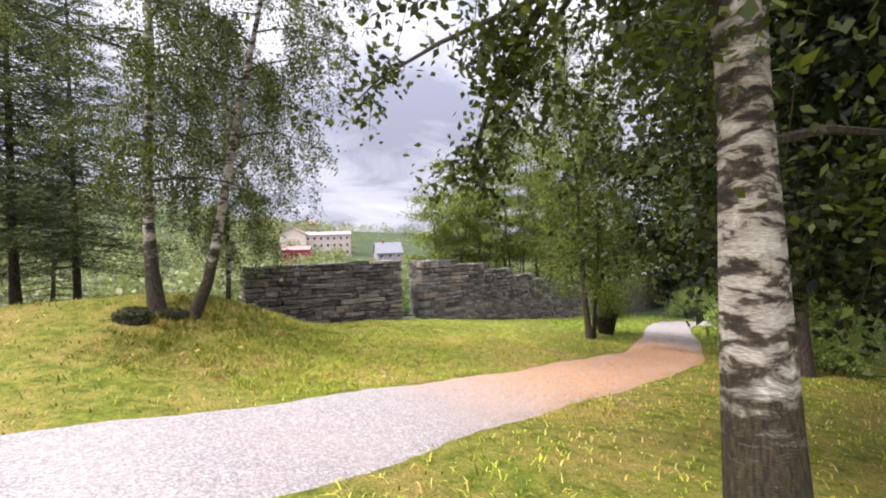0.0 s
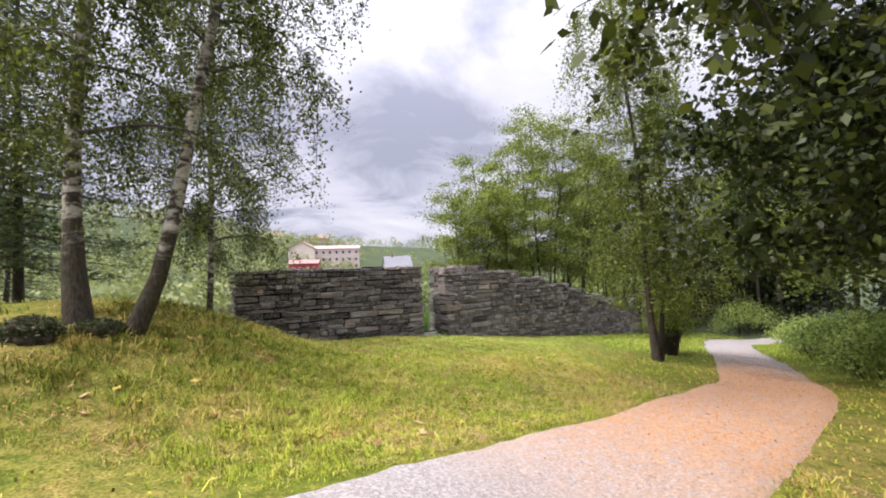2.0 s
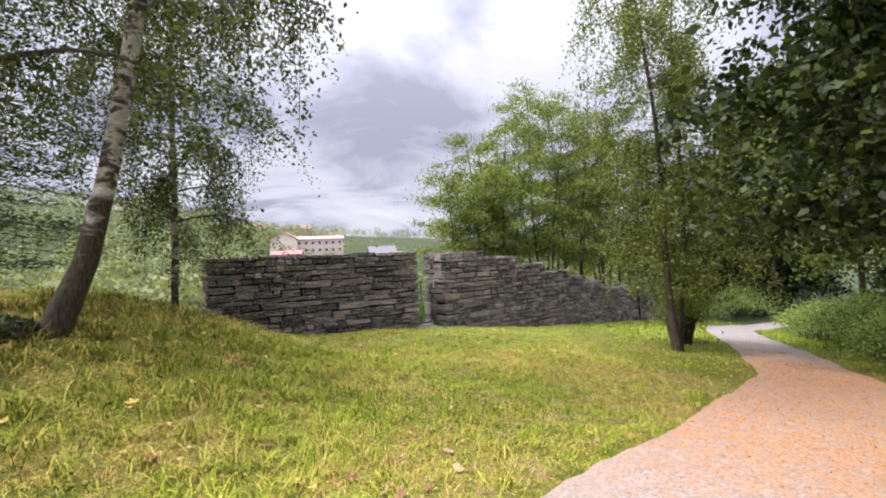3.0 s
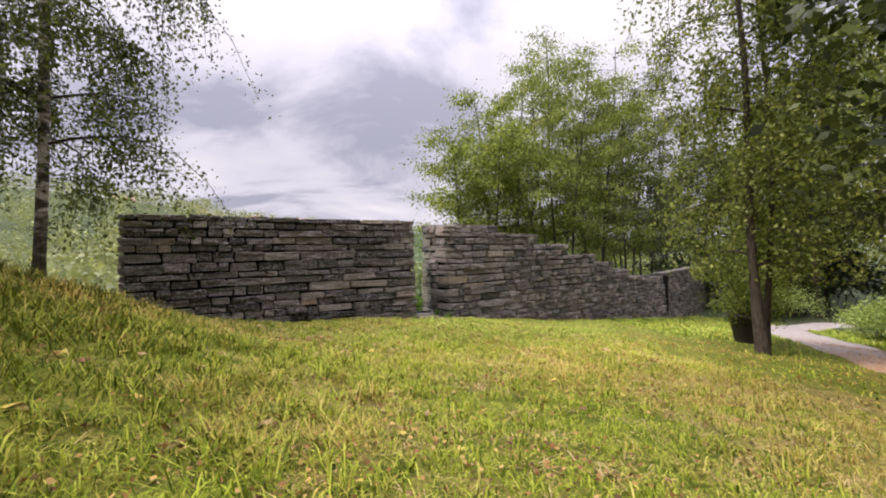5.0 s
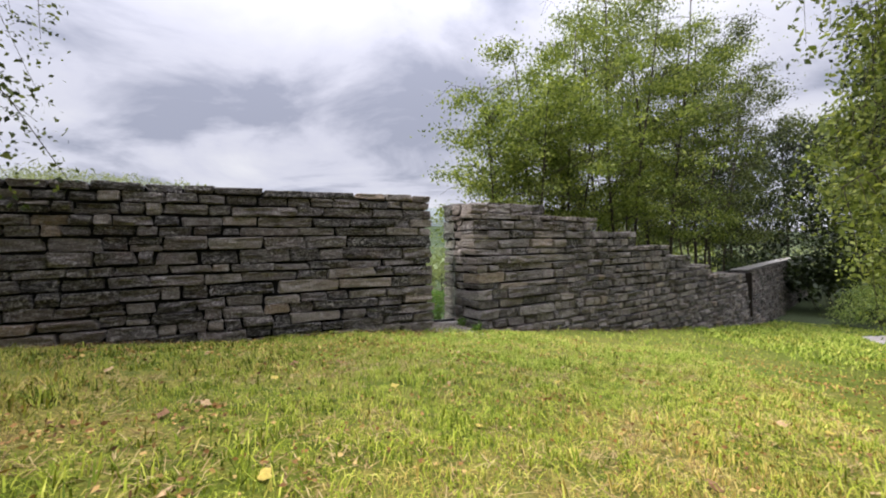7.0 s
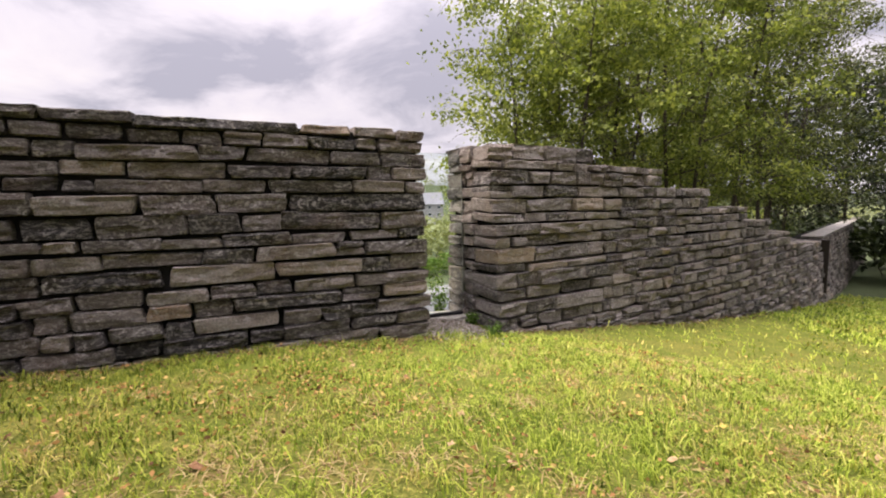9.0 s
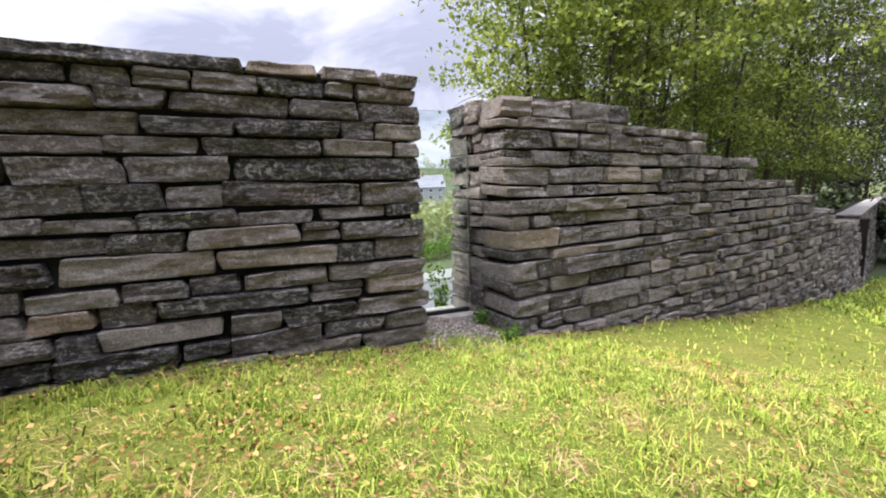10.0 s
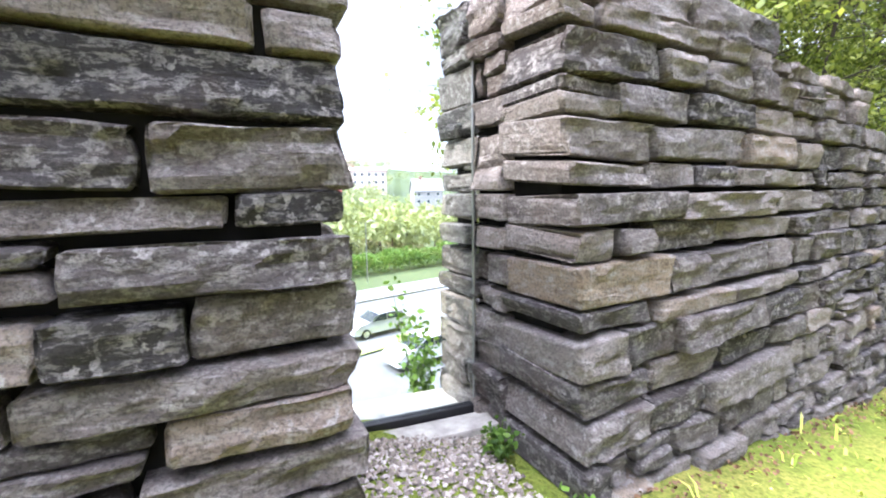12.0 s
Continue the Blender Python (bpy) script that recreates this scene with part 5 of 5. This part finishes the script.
def straw_material():
    m = Mat("dead_straw", 0.8, 0.15)
    return m.done(m.ramp(m.rnd(), (0.0, (0.16, 0.09, 0.04)), (0.5, (0.36, 0.25, 0.1)), (1.0, (0.55, 0.43, 0.2))))


STRAW = straw_material()
LITTER = plain("litter_brown", (0.16, 0.09, 0.05), 0.9, 0, 0.7, 14)
tufts("grass_tuft", 26000, 1500, 0.09, 0.0045, 0.3, 1.3, GRASS, 31, "longer green grass in loose tufts", (-5, 5.6, 3.2, 18.7))
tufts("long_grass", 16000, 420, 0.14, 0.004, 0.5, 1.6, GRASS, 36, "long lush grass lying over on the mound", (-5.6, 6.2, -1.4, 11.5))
tufts("lawn_grass", 30000, 20000, 0.1, 0.012, 0.3, 1.3, GRASS, 35, "bright lawn grass running down to the far wall", (5.5, 18.5, 18, 34))
tufts("straw", 22000, 1300, 0.05, 0.0035, 1.5, 3.5, STRAW, 32, "flattened dead straw lying in the lawn", (-5, 5.6, 3.4, 18.6))


def wall_litter():
    """Dead leaves and stone chips along the foot of the walls."""
    rng = np.random.default_rng(33)
    pts = []
    for plan, ln in ((plan_west, 6.5), (plan_east, 9.0)):
        for _ in range(900):
            s = rng.uniform(0, ln)
            p, h = plan(s)
            out = -0.1 - abs(rng.normal(0, 0.13)) - (0.2 if plan is plan_east else 0.06)
            side = 1 if plan is plan_east else -1
            pts.append((p.x - math.sin(radians(h)) * out * side, p.y + math.cos(radians(h)) * out * side))
    pts = np.array(pts)
    c = np.stack([pts[:, 0], pts[:, 1], land(pts[:, 0], pts[:, 1]) + rng.uniform(0.01, 0.05, len(pts))], 1)
    v, f = leaf_quads(rng, c, 0.032, 0.6, 0.7)
    tagged(new("leaf_litter", mesh_of("leaf_litter", v, f, LITTER)), "brown leaf litter gathered along the foot of the walls", "leaf litter", kind="stuff")


wall_litter()


def birch_litter():
    """Shed birch leaves and catkin scales: thick on the path under the trees, in drifts over the lawn."""
    rng = np.random.default_rng(44)
    dense = TRACK_NP[53:104]
    k = (len(dense) * rng.uniform(0, 1, 9000) ** 0.8).astype(int)
    px, py = dense[k, 0] + rng.normal(0, 0.75, 9000), dense[k, 1] + rng.normal(0, 0.75, 9000)
    drift = rng.uniform(0, 1, (420, 2)) * np.array([10.5, 13.0]) + np.array([-5.0, 5.6])
    drift[:24] = rng.normal(0, 1, (24, 2)) * np.array([0.7, 0.35]) + np.array([-2.7, 16.0])
    j = rng.integers(0, len(drift), 9000)
    spread = rng.uniform(0.08, 0.4, len(drift))[j]
    gx, gy = drift[j, 0] + rng.normal(0, 1, 9000) * spread, drift[j, 1] + rng.normal(0, 1, 9000) * spread
    for name, label, x, y, lift, size, ramp in (
            ("path_litter", "orange birch litter strewn over the gravel path", px, py, 0.05, 0.024, ((0.0, (0.3, 0.14, 0.06)), (0.5, (0.5, 0.24, 0.1)), (1.0, (0.7, 0.45, 0.24)))),
            ("lawn_litter", "small brown and yellow shed leaves lying in the lawn", gx, gy, 0.03, 0.036, ((0.0, (0.12, 0.06, 0.03)), (0.45, (0.4, 0.2, 0.07)), (1.0, (0.62, 0.42, 0.15))))):
        ok = ~in_wall(x, y) & ((track_gap(x, y) < 0.1) if name == "path_litter" else (track_gap(x, y) > 0.0))
        x, y = x[ok], y[ok]
        c = np.stack([x, y, land(x, y) + lift + rng.uniform(0, 0.02, len(x)) * (name == "lawn_litter")], 1)
        v, f = leaf_quads(rng, c, size, 0.85, 0.65)
        m = Mat(name, 0.8, 0.2)
        tagged(new(name, mesh_of(name, v, f, m.done(m.ramp(m.rnd(), *ramp)))), label, "leaf litter", kind="stuff")


birch_litter()


def weeds():
    """Small weeds about the glass screen."""
    for k, (x, y, z, h, r, n, leaf) in enumerate([(-1.95, 20.1, -1.75, 1.15, 0.2, 420, 0.06), (-1.32, 19.2, None, 0.22, 0.12, 160, 0.045), (-1.0, 18.62, None, 0.16, 0.12, 120, 0.05)]):
        rng = np.random.default_rng(60 + k)
        z = land1(x, y) if z is None else z
        w = thing("weed", (x, y, z), "small leafy green weed rooted beside the wall", "weed")
        v, f, c = [], [], []
        for q in range(7):
            a = q * 2.4
            e = np.array([math.cos(a) * r * rng.uniform(0.3, 1), math.sin(a) * r * rng.uniform(0.3, 1), h * rng.uniform(0.5, 1)])
            tube(bend((0, 0, -0.03), e, 3, 0.03, rng), [0.006, 0.005, 0.004, 0.002], 4, v, f)
            c.append(e)
        c = np.array(c)
        pick, t = rng.integers(0, 7, n), rng.uniform(0.2, 1.05, n)[:, None]
        lv, lf = leaf_quads(rng, c[pick] * t + rng.normal(size=(n, 3)) * r * 0.25, leaf, 0.3, 0.7)
        part_mesh("branchwork", v, f, LEAF_HEDGE, w)
        part_mesh("foliage", lv, lf, LEAF_HEDGE, w)


weeds()


def fallen_leaves():
    rng = random.Random(2)
    mats = [plain("leaf_brown", (0.26, 0.13, 0.06), 0.8, 0, 0.3, 30), plain("leaf_tan", (0.5, 0.33, 0.17), 0.8, 0, 0.3, 30), plain("leaf_yellow", (0.6, 0.45, 0.1), 0.8, 0, 0.3, 30)]
    shapes = []
    for m in mats:
        n, v = 9, [(0, 0, 0.012)]
        for k in range(n):
            a = 2 * math.pi * k / n
            r = 1.0 + (0.28 if k % 2 else -0.16)
            v.append((r * math.cos(a) * 0.05, r * math.sin(a) * 0.038, 0.008 * math.sin(3 * a)))
        top = len(v)
        v += [(a, b, c - 0.002) for a, b, c in v]
        f = [(0, 1 + k, 1 + (k + 1) % n) for k in range(n)] + [(top, top + 1 + (k + 1) % n, top + 1 + k) for k in range(n)]
        shapes.append(mesh_of("fallen_leaf", v, f, m))
    for i in range(150):
        if i < 95:
            x, y = rng.uniform(-4.2, 2.2), rng.uniform(6.0, 17.0)
        else:
            x, y = rng.uniform(-4.5, -0.6), rng.uniform(6.4, 10.0)
        if float(track_gap(x, y)) < 0.15:
            continue
        k = rng.randrange(3)
        ob = new("fallen_leaf", shapes[k])
        s = rng.uniform(0.4, 1.0)
        ob.matrix_basis = pose(x, y, land1(x, y) + 0.035, rng.uniform(-25, 25), rng.uniform(-25, 25), rng.uniform(0, 360)) @ Matrix.Diagonal((s, s, s, 1))
        tagged(ob, ("curled brown leaf lying on the grass", "dry tan leaf lying on the grass", "yellow birch leaf lying on the grass")[k], "leaf", "fallen leaves on the lawn")


fallen_leaves()


def root_mound(x, y, rx, ry, h, seed):
    """A mossy hummock over the roots of the paired birches."""
    rng = np.random.default_rng(seed)
    r = thing("root_mound", (x, y, land1(x, y)), "dark mossy root mound at the foot of the birches", "roots", "root mounds under the birches")
    bm = bmesh.new()
    bmesh.ops.create_icosphere(bm, subdivisions=4, radius=1.0)
    for v in bm.verts:
        k = 1 + 0.4 * noise.noise(v.co * 2.2 + Vector((seed, 0, 0))) + 0.2 * noise.noise(v.co * 6)
        v.co = Vector((v.co.x * rx * k, v.co.y * ry * k, v.co.z * h * k - 0.01))
    part("mound", bm, plain("moss_root", (0.03, 0.024, 0.012), 0.95, 0, 0.6, 14, 0.8), r, smooth=True)
    p = rng.normal(size=(2200, 3))
    p /= np.linalg.norm(p, axis=1)[:, None]
    p = p[p[:, 2] > -0.1] * np.array([rx, ry, h]) * rng.uniform(0.85, 1.25, (int((p[:, 2] > -0.1).sum()), 1))
    v, f = leaf_quads(rng, p, 0.06, 0.3, 0.3)
    part_mesh("moss", v, f, LEAF_WOOD, r)


root_mound(-5.42, 7.1, 0.3, 0.26, 0.2, 6)
root_mound(-5.03, 7.6, 0.26, 0.24, 0.13, 7)
